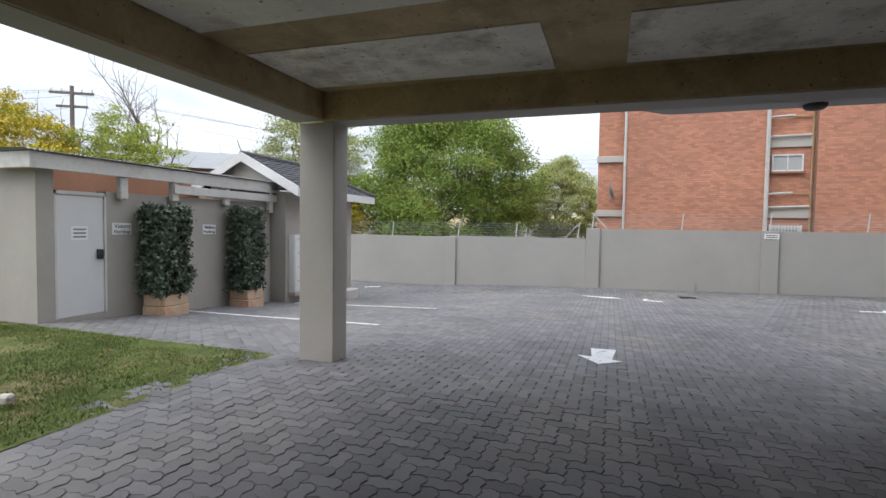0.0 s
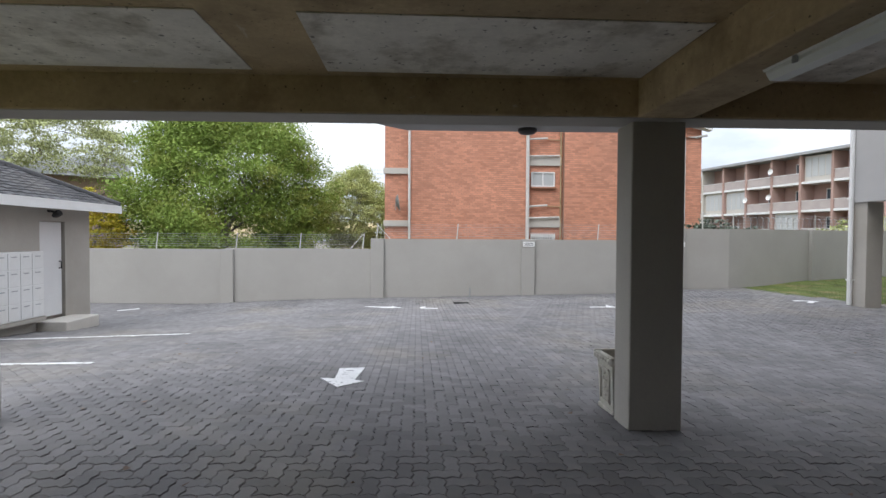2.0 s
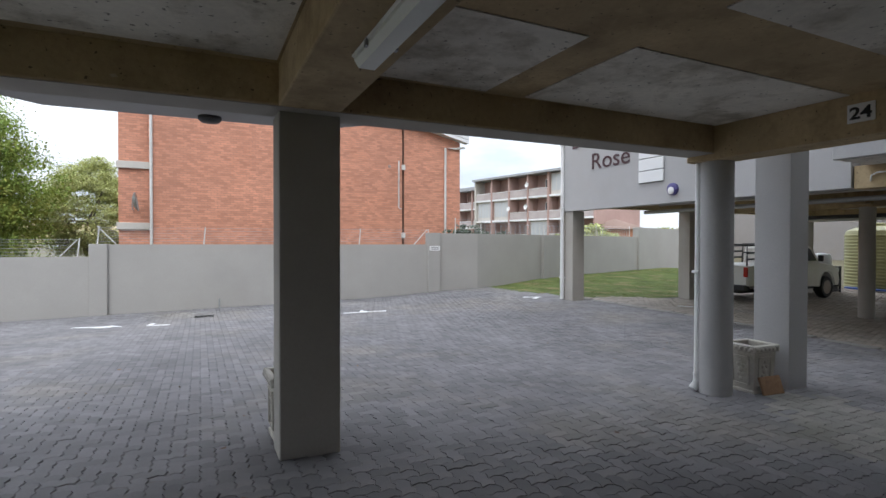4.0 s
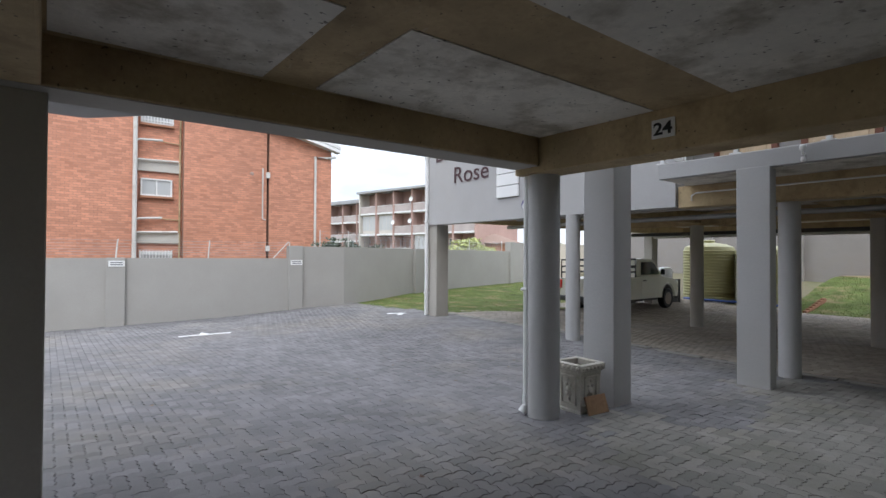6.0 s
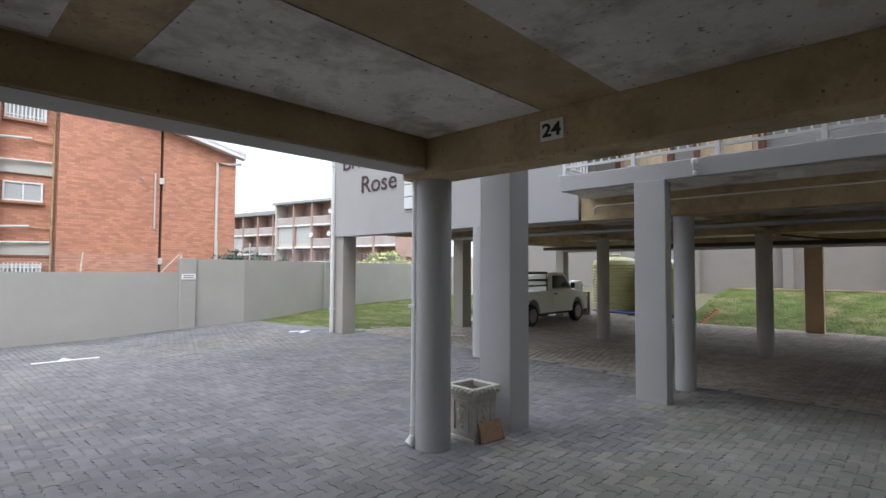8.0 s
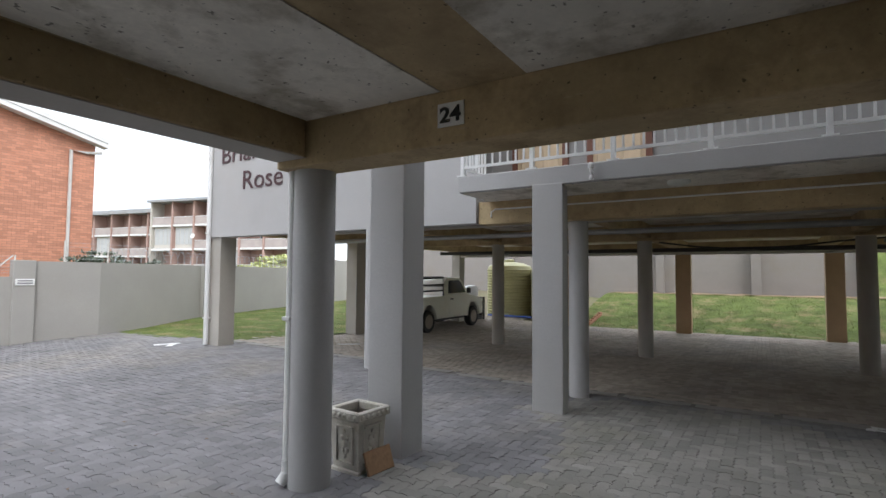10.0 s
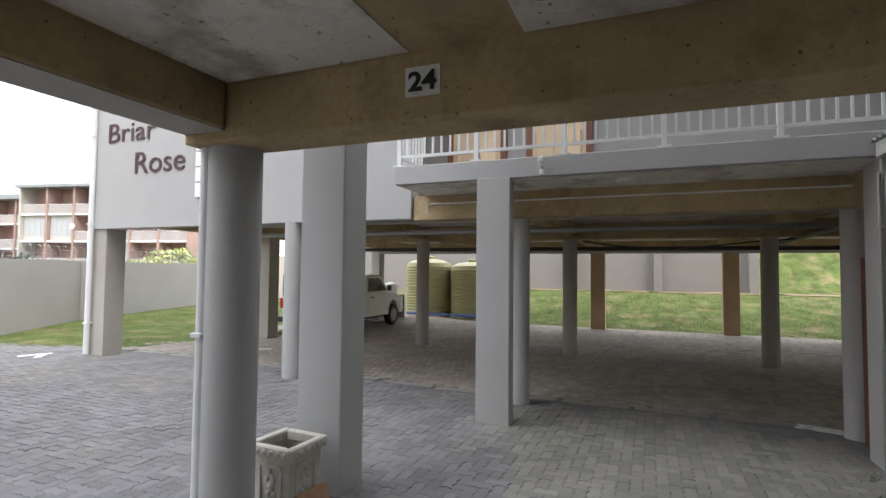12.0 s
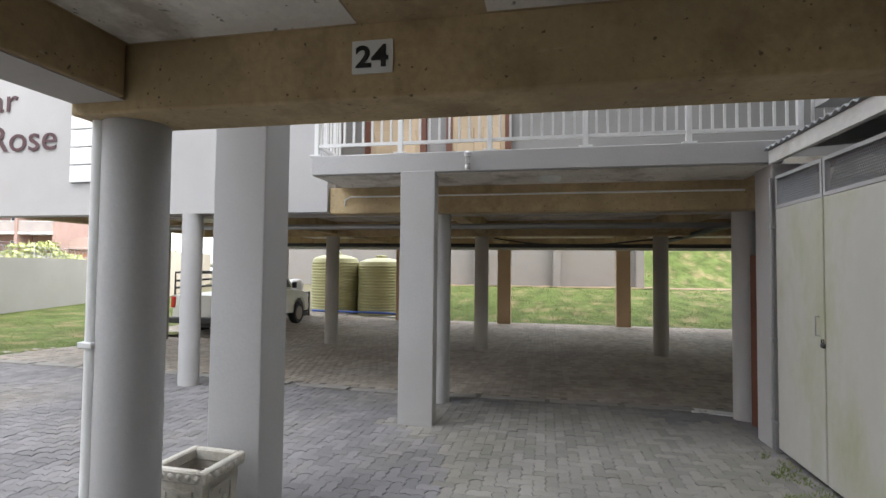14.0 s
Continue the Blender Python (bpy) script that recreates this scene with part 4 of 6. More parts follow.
part("leaf", Shape().box(-0.03, 0.03, 0.0, 0.03, 0.75, 1.79, 0.006), door_paint, door)
s = Shape()
for b in ((0.0, 0.03, 0, 1.84), (0.75, 0.78, 0, 1.84), (0.0, 0.78, 1.79, 1.84)):
    s.box(-0.06, b[0], b[2], 0.055, b[1], b[3])
part("frame", s, aged_white, door)
s = Shape()
s.box(0.03, 0.63, 0.83, 0.075, 0.72, 0.98, 0.008)
s.tube([(0.075, 0.67, 0.90), (0.12, 0.67, 0.90), (0.12, 0.61, 0.90)], 0.012)
part("lock", s, dark_metal, door, "black lock box")
lock = Shape()
for k in range(3):
    lock.box(0.03, 0.28, 1.16 + 0.055 * k, 0.033, 0.47, 1.185 + 0.055 * k)
part("notice", Shape().box(0.03, 0.25, 1.13, 0.0315, 0.5, 1.33), sign_white, door, "small white notice")
part("notice_text", lock, grey_ink, door)


def parking_sign(y, z, w=0.34, h=0.19):
    t = thing("parking_sign", pose(SX, y, z), "white visitors parking sign screwed to grey wall", "sign", "parking signs")
    part("board", Shape().box(0.002, -w / 2, -h / 2, 0.012, w / 2, h / 2, 0.003), sign_white, t)
    for k, word in enumerate(("Visitors", "Parking")):
        lettering("lettering", word, w * 0.82, h * 0.34, grey_ink, t, pose(0.013, -w * 0.41, 0.015 - 0.095 * k, 90, 0, 90))
    return t


parking_sign(6.66, 1.37)
parking_sign(8.52, 1.36)


# ---- hedge plants in box planters ----
def hedge_planter(y0, y1, z_top, seed):
    zg = ground_z(-6.6, (y0 + y1) / 2)
    p = thing("planter_box", pose(-6.62, (y0 + y1) / 2, zg), "sandy stone block planter with worn red patches", "planter", "hedge planters")
    hw = (y1 - y0) / 2 - 0.06
    for k in range(2):
        s = Shape()
        g = 0.012 * k
        for b in ((-0.24 + g, -hw + g, -0.24 + 0.06 + g, hw - g), (0.24 - 0.06 - g, -hw + g, 0.24 - g, hw - g), (-0.18, -hw + g, 0.18, -hw + 0.06 + g), (-0.18, hw - 0.06 - g, 0.18, hw - g)):
            s.box(b[0], b[1], -0.02 + 0.19 * k, b[2], b[3], 0.165 + 0.19 * k, 0.012)
        part("block_course", s, crate_wood, p)
    part("soil", Shape().box(-0.18, -hw + 0.06, 0.0, 0.18, hw - 0.06, 0.30), bark, p)
    h = thing("hedge_plant", pose(-6.62, (y0 + y1) / 2, zg + 0.30), "clipped dark green hedge column growing in planter", "plant", "hedge plants")
    rng = np.random.default_rng(seed)
    ht = z_top - zg - 0.30
    hy = (y1 - y0) / 2
    pts = []
    while len(pts) < 1000:
        q = rng.uniform(-1, 1, 3)
        if max(abs(q[0]), abs(q[1]), abs(q[2])) < 0.72:
            continue
        wob = 1 + 0.13 * noise.noise((q[0] * 2 + seed, q[1] * 2, q[2] * 3))
        pts.append((q[0] * 0.23 * wob, q[1] * hy * wob, ht / 2 + 0.06 + q[2] * (ht / 2 - 0.02) * wob))
    me = leaf_cloud(pts, 15, (0.032, 0.032, 0.032), 0.036, seed)
    me.materials.append(leaf_dark)
    part("leaves", me, leaf_dark, h)
    s = Shape()
    s.box(-0.15, -hy * 0.75, 0.12, 0.15, hy * 0.75, ht * 0.9, 0.08)
    part("inner_mass", s, leaf_dark, h)
    s = Shape()
    for k in range(5):
        s.tube([(0.05 * k - 0.1, 0.06 * k - 0.12, -0.01), (0.03 * k - 0.06, 0.1 * k - 0.2, 0.2)], 0.018, 5)
    part("stem", s, bark, h)


hedge_planter(6.88, 7.52, 1.69, 21)
hedge_planter(8.90, 9.50, 1.73, 22)

# ---- gatehouse with tiled roof ----
GX = -6.55
gate = thing("gatehouse", pose(0, 0, 0), "small grey gatehouse with dark tiled roof", "building")
s = Shape()
s.prism([(-8.6, 10.42), (GX, 10.42), (GX, 11.90), (GX - 0.12, 11.90), (GX - 0.12, 12.66), (GX, 12.66), (GX, 13.5), (-8.6, 13.5)], -0.8, 2.30)
gable = [(-8.6, 2.30), (GX, 2.30), (GX, 2.49), (-7.57, 3.01), (-8.6, 2.49)]
s.add([(x, y, z) for y in (10.36, 10.62) for x, z in gable], [(0, 1, 2, 3, 4), (9, 8, 7, 6, 5), (1, 6, 7, 2), (0, 4, 9, 5), (2, 7, 8, 3), (3, 8, 9, 4)])
s.box(GX - 0.121, 11.90, 1.86, GX, 12.66, 2.30)
part("wall", s, plaster, gate)
RX0, RX1, RXM, RY0, RY1, RZ, RE = -9.1, -6.04, -7.57, 10.18, 13.85, 3.05, 2.26
roof = Shape()
rows = 11
for (ex, sg) in ((RX1, 1), (RX0, -1)):
    for k in range(rows):
        t0, t1 = k / rows, (k + 1.06) / rows
        xa, xb = ex + (RXM - ex) * t0, ex + (RXM - ex) * min(t1, 1)
        za, zb = RE + (RZ - RE) * t0 + 0.035, RE + (RZ - RE) * min(t1, 1) + 0.012
        yb = RY1 - (RY1 - 12.3) * t0
        y = RY0
        while y < yb - 0.02:
            ye = min(y + 0.295, yb)
            m = (y + ye) / 2
            n = len(roof.v)
            roof.v += [(xa, y, za), (xa, m - 0.05, za + 0.02), (xa, m + 0.05, za + 0.02), (xa, ye, za), (xb, y, zb), (xb, m - 0.05, zb + 0.02), (xb, m + 0.05, zb + 0.02), (xb, ye, zb), (xa, y, za - 0.03), (xa, ye, za - 0.03)]
            q = [(0, 1, 5, 4), (1, 2, 6, 5), (2, 3, 7, 6), (8, 9, 3, 2, 1, 0)]
            roof.f += [tuple(n + i for i in (f if sg > 0 else f[::-1])) for f in q]
            y += 0.3
for k in range(rows):
    t0, t1 = k / rows, min(1, (k + 1.06) / rows)
    ya, yb = RY1 + (12.3 - RY1) * t0, RY1 + (12.3 - RY1) * t1
    za, zb = RE + (RZ - RE) * t0 + 0.035, RE + (RZ - RE) * t1 + 0.012
    xa, xb = RX0 + (RXM - RX0) * t0, RX1 + (RXM - RX1) * t0
    n = len(roof.v)
    roof.v += [(xa, ya, za), (xb, ya, za), (RX1 + (RXM - RX1) * t1, yb, zb), (RX0 + (RXM - RX0) * t1, yb, zb), (xa, ya, za - 0.03), (xb, ya, za - 0.03)]
    roof.f += [(n + 1, n, n + 3, n + 2), (n + 4, n, n + 1, n + 5)]
tagged(part("roof_tiles", roof, roof_tile, gate, "dark grey concrete roof tiles"), kind="stuff")
s = Shape()
s.add([(RX0, RY0, RE), (RX1, RY0, RE), (RX1, RY1, RE), (RX0, RY1, RE), (RXM, RY0, RZ), (RXM, 12.3, RZ)], [(0, 3, 2, 1), (1, 2, 5, 4), (3, 0, 4, 5), (2, 3, 5)])
part("roof_deck", s, dark_metal, gate)
s = Shape()
s.tube([(RXM, RY0, RZ + 0.03), (RXM, 12.3, RZ + 0.03)], 0.075, 8)
for ex in (RX0, RX1):
    s.tube([(RXM, 12.3, RZ + 0.03), (ex, RY1, RE + 0.05)], 0.075, 8)
part("ridge_tiles", s, roof_tile, gate)
s = Shape()
for ex in (RX0, RX1):
    q = [(ex, RY0 - 0.03, RE - 0.16), (RXM, RY0 - 0.03, RZ - 0.14), (RXM, RY0 - 0.03, RZ + 0.07), (ex, RY0 - 0.03, RE + 0.06)]
    q = q + [(a, b + 0.035, c) for a, b, c in q]
    s.add(q, [(0, 1, 2, 3), (5, 4, 7, 6), (3, 2, 6, 7), (0, 4, 5, 1), (0, 3, 7, 4)])
part("bargeboard", s, white_paint, gate, "white gable bargeboard")
part("fascia", Shape().box(RX1, RY0, RE - 0.16, RX1 + 0.03, RY1 + 0.03, RE + 0.03), white_paint, gate, "white eaves board")
part("soffit", Shape().box(GX, RY0 + 0.02, RE - 0.05, RX1, RY1, RE - 0.02), white_paint, gate)
gdoor = part("door", Shape().box(GX - 0.10, 11.94, -0.16, GX - 0.05, 12.62, 1.85, 0.005), door_paint, gate, "white painted door")
part("handle", Shape().tube([(GX - 0.05, 12.54, 0.85), (GX, 12.54, 0.85), (GX, 12.54, 1.0), (GX - 0.05, 12.54, 1.0)], 0.014), dark_metal, gdoor, "dark door handle")
s = Shape()
s.tube([(GX, 12.15, 2.08), (GX + 0.12, 12.15, 2.06)], 0.025)
s.lathe([(0.04, -0.06), (0.07, 0.0), (0.07, 0.10)], 12, (GX + 0.14, 12.18, 2.0), Matrix.Rotation(radians(60), 4, "Y"))
tagged(part("security_lamp", s, dark_metal), "small dark security lamp above the door", "lamp")
boxes = thing("mailbox_unit", pose(GX, 11.15, 0), "white steel mailbox unit with small slots", "mailbox")
part("cabinet", Shape().box(0.0, -0.62, -0.08, 0.17, 0.62, 1.24, 0.006), white_paint, boxes)
part("plinth", Shape().box(0.0, -0.64, -0.16, 0.19, 0.64, -0.085), plaster, boxes)
for r in range(4):
    for c in range(4):
        d = part("mailbox_door", Shape().box(0.171, -0.60 + 0.30 * c, -0.06 + 0.322 * r, 0.181, -0.315 + 0.30 * c, 0.245 + 0.322 * r, 0.003), white_paint, boxes)
        part("slot", Shape().box(0.1805, -0.53 + 0.30 * c, 0.17 + 0.322 * r, 0.184, -0.385 + 0.30 * c, 0.19 + 0.322 * r), steel, d)
zs = ground_z(-6.2, 12.3)
step = Shape()
step.box(GX, 11.78, zs - 0.03, -5.95, 12.85, zs + 0.23, 0.015)
tagged(part("door_step", step, pale_band), "pale concrete door step on the paving", "step", "", "structure")


# ---- cast stone urn planters ----
def stone_planter(name, x, y, turn, label):
    zg = ground_z(x, y)
    p = thing(name, pose(x, y, zg, 0, 0, turn), label, "planter")
    b = Shape()
    w0, w1, h = 0.145, 0.165, 0.44
    b.add([(-w0, -w0, 0.02), (w0, -w0, 0.02), (w0, w0, 0.02), (-w0, w0, 0.02), (-w1, -w1, h), (w1, -w1, h), (w1, w1, h), (-w1, w1, h)],
          [(3, 2, 1, 0), (0, 1, 5, 4), (1, 2, 6, 5), (2, 3, 7, 6), (3, 0, 4, 7)])
    part("body", b, cast_stone, p)
    part("foot", Shape().box(-0.16, -0.16, -0.01, 0.16, 0.16, 0.035, 0.008), cast_stone, p)
    r = Shape()
    for q in ((-0.195, -0.195, 0.195, -0.145), (-0.195, 0.145, 0.195, 0.195), (-0.195, -0.145, -0.145, 0.145), (0.145, -0.145, 0.195, 0.145)):
        r.box(q[0], q[1], h, q[2], q[3], h + 0.075, 0.01)
    part("rim", r, cast_stone, p)
    part("soil", Shape().box(-0.14, -0.14, 0.26, 0.14, 0.14, 0.29), bark, p)
    for k in range(4):
        m = pose(0, 0, 0, 0, 0, 90 * k)
        f = Shape()
        for q in ((-0.10, 0.08, 0.10, 0.095), (-0.10, 0.375, 0.10, 0.39), (-0.10, 0.095, -0.085, 0.375), (0.085, 0.095, 0.10, 0.375)):
            yy = -0.160 - 0.02 * ((q[1] + q[3]) / 2 - 0.2) / 0.4
            f.box(q[0], yy - 0.008, q[1], q[2], yy + 0.02, q[3], 0, m)
        part("panel_frame", f, cast_stone, p)
        g = Shape()
        for a, bz, rr in ((0, 0.24, 0.035), (0.03, 0.29, 0.022), (-0.03, 0.29, 0.022), (0, 0.34, 0.018), (0.028, 0.19, 0.022), (-0.028, 0.19, 0.022), (0, 0.14, 0.02)):
            g.lathe([(rr, 0), (rr * 0.8, 0.008), (rr * 0.2, 0.013)], 8, (0, 0, 0), m @ pose(a, -0.156 - 0.02 * (bz - 0.2) / 0.4, bz, 90, 0, 0))
        part("rosette", g, cast_stone, p)
    for k in range(4):
        f = Shape()
        m = pose(0, 0, 0, 0, 0, 90 * k)
        for i in range(6):
            f.lathe([(0.024, 0), (0.018, 0.008), (0.006, 0.012)], 8, (0, 0, 0), m @ pose(-0.15 + 0.06 * i, -0.193, h + 0.037, 90, 0, 0))
        part("rim_moulding", f, cast_stone, p)
    return p


stone_planter("stone_planter", 7.83, 4.80, -3, "weathered cast stone planter between two columns")
stone_planter("stone_planter", 3.07, 5.46, 2, "weathered cast stone planter beside the middle column")
tile = Shape()
tile.box(-0.15, -0.014, 0.0, 0.15, 0.014, 0.19, 0.006)
tagged(part("broken_tile", tile, worn_tile, None, "", pose(7.86, 4.565, ground_z(7.84, 4.55), -20, 0, -6)), "stained tan broken tile leaning on the planter", "tile")

# ---- white downpipes ----
dp = thing("downpipe", pose(7.335, 4.965, 0), "white plastic downpipe beside the round column", "pipe")
zg = ground_z(7.2, 5.1)
part("pipe", Shape().tube([(-0.10, 0.03, zg + 0.14), (-0.10, 0.03, 2.45)], 0.036, 12), white_paint, dp)
part("shoe", Shape().tube([(-0.10, 0.03, zg + 0.20), (-0.10, 0.03, zg + 0.10), (-0.15, 0.05, zg + 0.03)], 0.043, 12), white_paint, dp)
part("bracket", Shape().box(-0.15, -0.01, 1.25, -0.05, 0.075, 1.28, 0.004), white_paint, dp)
dp = thing("downpipe", pose(11.36, 12.42, 0), "white downpipe along the sign wall corner", "pipe")
part("pipe", Shape().tube([(0, 0, ground_z(11.4, 12.4) + 0.02), (0, 0, 6.1)], 0.05, 12), white_paint, dp)
for z in (0.6, 2.5, 4.2):
    part("bracket", Shape().box(-0.055, -0.055, z, 0.07, 0.055, z + 0.03), white_paint, dp)

# ---- tube lamp on the middle beam ----
tl = thing("tube_lamp", pose(3.14, 2.93, 2.495), "long white enclosed fluorescent lamp under beam", "lamp")
s = Shape()
prof = [(-0.062, -0.012), (-0.062, -0.045), (-0.04, -0.078), (0.04, -0.078), (0.062, -0.045), (0.062, -0.012)]
n = len(prof)
s.v = [(x, y, z) for y in (-0.72, 0.72) for x, z in prof]
s.f = [(i, (i + 1) % n, n + (i + 1) % n, n + i) for i in range(n)] + [tuple(range(n - 1, -1, -1)), tuple(range(n, 2 * n))]
part("diffuser", s, diffuser_mat, tl)
part("base", Shape().box(-0.07, -0.74, -0.028, 0.07, 0.74, 0.02, 0.006), white_paint, tl)
for y in (-0.5, 0.5, -0.1):
    for sx in (-1, 1):
        part("clip", Shape().box(sx * 0.07 - 0.006, y - 0.015, -0.055, sx * 0.07 + 0.006, y + 0.015, -0.02), steel, tl)

# ---- number plate on the right beam ----
np_ = thing("bay_number_sign", pose(7.117, 3.46, 2.607), "white bay number plate on brown beam", "sign")
part("board", Shape().box(-0.008, -0.094, -0.074, 0.0, 0.094, 0.074), sign_white, np_)
lettering("lettering", "24", 0.15, 0.098, sign_black, np_, pose(-0.009, 0.075, -0.049, 90, 0, -90), weight=0.022)

# ---- balcony soffit lamp, camera, far block details ----
lamp = thing("soffit_lamp", pose(2.50, 6.90, 2.835), "round dark bulkhead lamp under the balcony", "lamp")
s = Shape()
s.lathe([(0.11, 0.0), (0.11, -0.03), (0.085, -0.055), (0.03, -0.065)], 20)
part("body", s, dark_metal, lamp)
lamp = thing("soffit_lamp", pose(10.98, 2.66, 2.744), "round milky ceiling lamp under the walkway", "lamp")
s = Shape()
s.lathe([(0.13, 0.0), (0.13, -0.02), (0.115, -0.04), (0.07, -0.055), (0.02, -0.06)], 24)
part("diffuser", s, diffuser_mat, lamp)
cctv = thing("security_camera", pose(10.55, 3.55, 2.87), "small white security camera on walkway edge", "camera")
s = Shape()
s.tube([(0, 0, -0.02), (-0.07, 0, -0.02), (-0.09, 0, 0.02)], 0.015)
part("bracket", s, white_paint, cctv)
s = Shape()
s.lathe([(0.018, 0), (0.034, 0.012), (0.038, 0.055), (0.02, 0.075)], 14, (-0.07, 0, 0.02))
part("housing", s, white_paint, cctv)
s = Shape()
s.lathe([(0.022, 0), (0.032, 0.02), (0.022, 0.06)], 12, (-0.05, 0.0, -0.11))
part("lens", s, white_paint, cctv)

# house name on the sign wall
name_sign = thing("house_name", pose(B_X, 12.04, 0), "dark red raised lettering on the grey wall", "sign")
lettering("lettering", "Briar", 1.26, 0.37, letter_brown, name_sign, pose(-0.012, 0.0, 4.05, 90, 0, -90))
lettering("lettering", "Rose", 1.26, 0.40, letter_brown, name_sign, pose(-0.012, -0.75, 3.42, 90, 0, -90))
louvre = thing("slatted_board", pose(B_X, 9.40, 2.90), "white slatted board fixed to the grey wall", "board")
part("backing", Shape().box(-0.01, -0.325, 0.0, 0.0, 0.325, 1.6), dark_metal, louvre)
for k in range(6):
    part("slat", Shape().box(-0.05, -0.34, 0.01 + 0.27 * k, -0.012, 0.34, 0.262 + 0.27 * k, 0.006), sign_white, louvre)
bell = thing("wall_roundel", pose(B_X, 8.83, 2.70), "round violet and white wall lamp", "lamp")
s = Shape()
s.lathe([(0.13, 0.0), (0.13, 0.05), (0.10, 0.08), (0.02, 0.09)], 24, (0, 0, 0), Matrix.Rotation(radians(-90), 4, "Y"))
part("body", s, purple_paint, bell)
s = Shape()
s.lathe([(0.085, 0.0), (0.07, 0.02), (0.02, 0.03)], 20, (-0.075, 0.0, -0.03), Matrix.Rotation(radians(-90), 4, "Y"))
part("lens", s, white_paint, bell)
# small window above
w = thing("window_1", pose(B_X, 6.45, 4.15), "white framed small window in grey wall", "window", "", "structure")
part("window_frame", Shape().box(-0.03, -0.3, 0, 0.0, 0.3, 0.9), white_paint, w)
part("pane", Shape().box(-0.034, -0.25, 0.05, -0.03, -0.02, 0.85), window_glass, w)
part("pane", Shape().box(-0.034, 0.02, 0.05, -0.03, 0.25, 0.85), window_glass, w)


# ---- walkway railing ----
def railing(y_from, y_to):
    r = thing("railing", pose(10.61, 0, 2.985), "white painted steel walkway railing", "railing")
    posts = [5.38 - 1.03 * k for k in range(7)]
    for y in posts:
        p = part("post", Shape().box(-0.028, y - 0.028, 0.0, 0.028, y + 0.028, 1.04, 0.004), white_paint, r)
        part("base_plate", Shape().box(-0.055, y - 0.07, 0.0, 0.055, y + 0.07, 0.018), white_paint, p)
    for a, b in zip(posts[:-1], posts[1:]):
        part("rail", Shape().box(-0.018, b + 0.028, 0.11, 0.018, a - 0.028, 0.145), white_paint, r)
        part("rail", Shape().box(-0.018, b + 0.028, 0.98, 0.018, a - 0.028, 1.02), white_paint, r)
        for k in range(1, 9):
            y = a + (b - a) * k / 9
            part("baluster", Shape().box(-0.010, y - 0.012, 0.145, 0.010, y + 0.012, 0.98), white_paint, r)
    part("rail", Shape().box(0.03, 5.36, 0.11, 0.78, 5.395, 0.145), white_paint, r)
    part("rail", Shape().box(0.03, 5.36, 0.98, 0.78, 5.395, 1.02), white_paint, r)
    for k in range(1, 8):
        part("baluster", Shape().box(0.095 * k - 0.012, 5.366, 0.145, 0.095 * k + 0.012, 5.388, 0.98), white_paint, r)
    return r


railing(0, 5.5)
# walkway door leaves
for k, (y0, y1, op) in enumerate(((4.60, 5.40, 0), (3.30, 4.10, 0))):
    d = thing("door_%d" % (k + 2), pose(12.6, (y0 + y1) / 2, 3.05), "pale timber panelled entrance door on the walkway", "door", "", "structure")
    h = (y1 - y0) / 2
    part("leaf", Shape().box(-0.05, -h, 0.0, 0.0, h, 2.05), timber, d)
    for sy in (-1, 1):
        for z0, z1 in ((0.2, 0.75), (0.95, 1.85)):
            part("panel", Shape().box(-0.075, sy * h * 0.5 - h * 0.33, z0, -0.05, sy * h * 0.5 + h * 0.33, z1, 0.012), timber, d)
    part("frame", Shape().box(-0.08, h, 0.0, 0.0, h + 0.09, 2.12), dark_timber, d, "red brown door frame")
    part("frame", Shape().box(-0.08, -h - 0.09, 0.0, 0.0, -h, 2.12), dark_timber, d, "red brown door frame")

# ---- service pipes under the far block ----
for pts, r, m, lab in (
        ([(11.43, 5.35, 2.50), (11.43, 5.35, 2.58), (11.43, 5.28, 2.62), (11.43, 0.45, 2.62)], 0.012, white_paint, "thin white conduit along the edge beam"),
        ([(12.2, 9.9, 2.46), (12.2, -5.0, 2.44)], 0.03, plaster, "white soil pipe hung under the soffit"),
        ([(14.0, 12.0, 2.44), (14.0, -5.0, 2.42)], 0.05, steel, "grey pipe hung under the soffit"),
        ([(20.5, 12.0, 2.40), (20.5, -9.0, 2.36)], 0.06, dark_metal, "dark pipe hung under the soffit"),
        ([(22.0, 12.0, 2.36), (22.0, -9.0, 2.34)], 0.05, aged_white, "white pipe hung under the soffit"),
        ([(14.3, -0.45, 2.49), (19.8, -0.6, 2.49)], 0.06, dark_metal, "grey pipe running under the soffit"),
        ([(18.0, 4.0, 2.46), (18.0, 3.2, 2.34), (18.0, 2.2, 2.26), (18.0, 1.2, 2.31), (18.0, 0.4, 2.40), (18.0, -0.6, 2.47)], 0.02, dark_metal, "sagging black cable under the soffit")):
    tagged(part("service_pipe", Shape().tube(pts, r, 10), m), lab, "pipe")

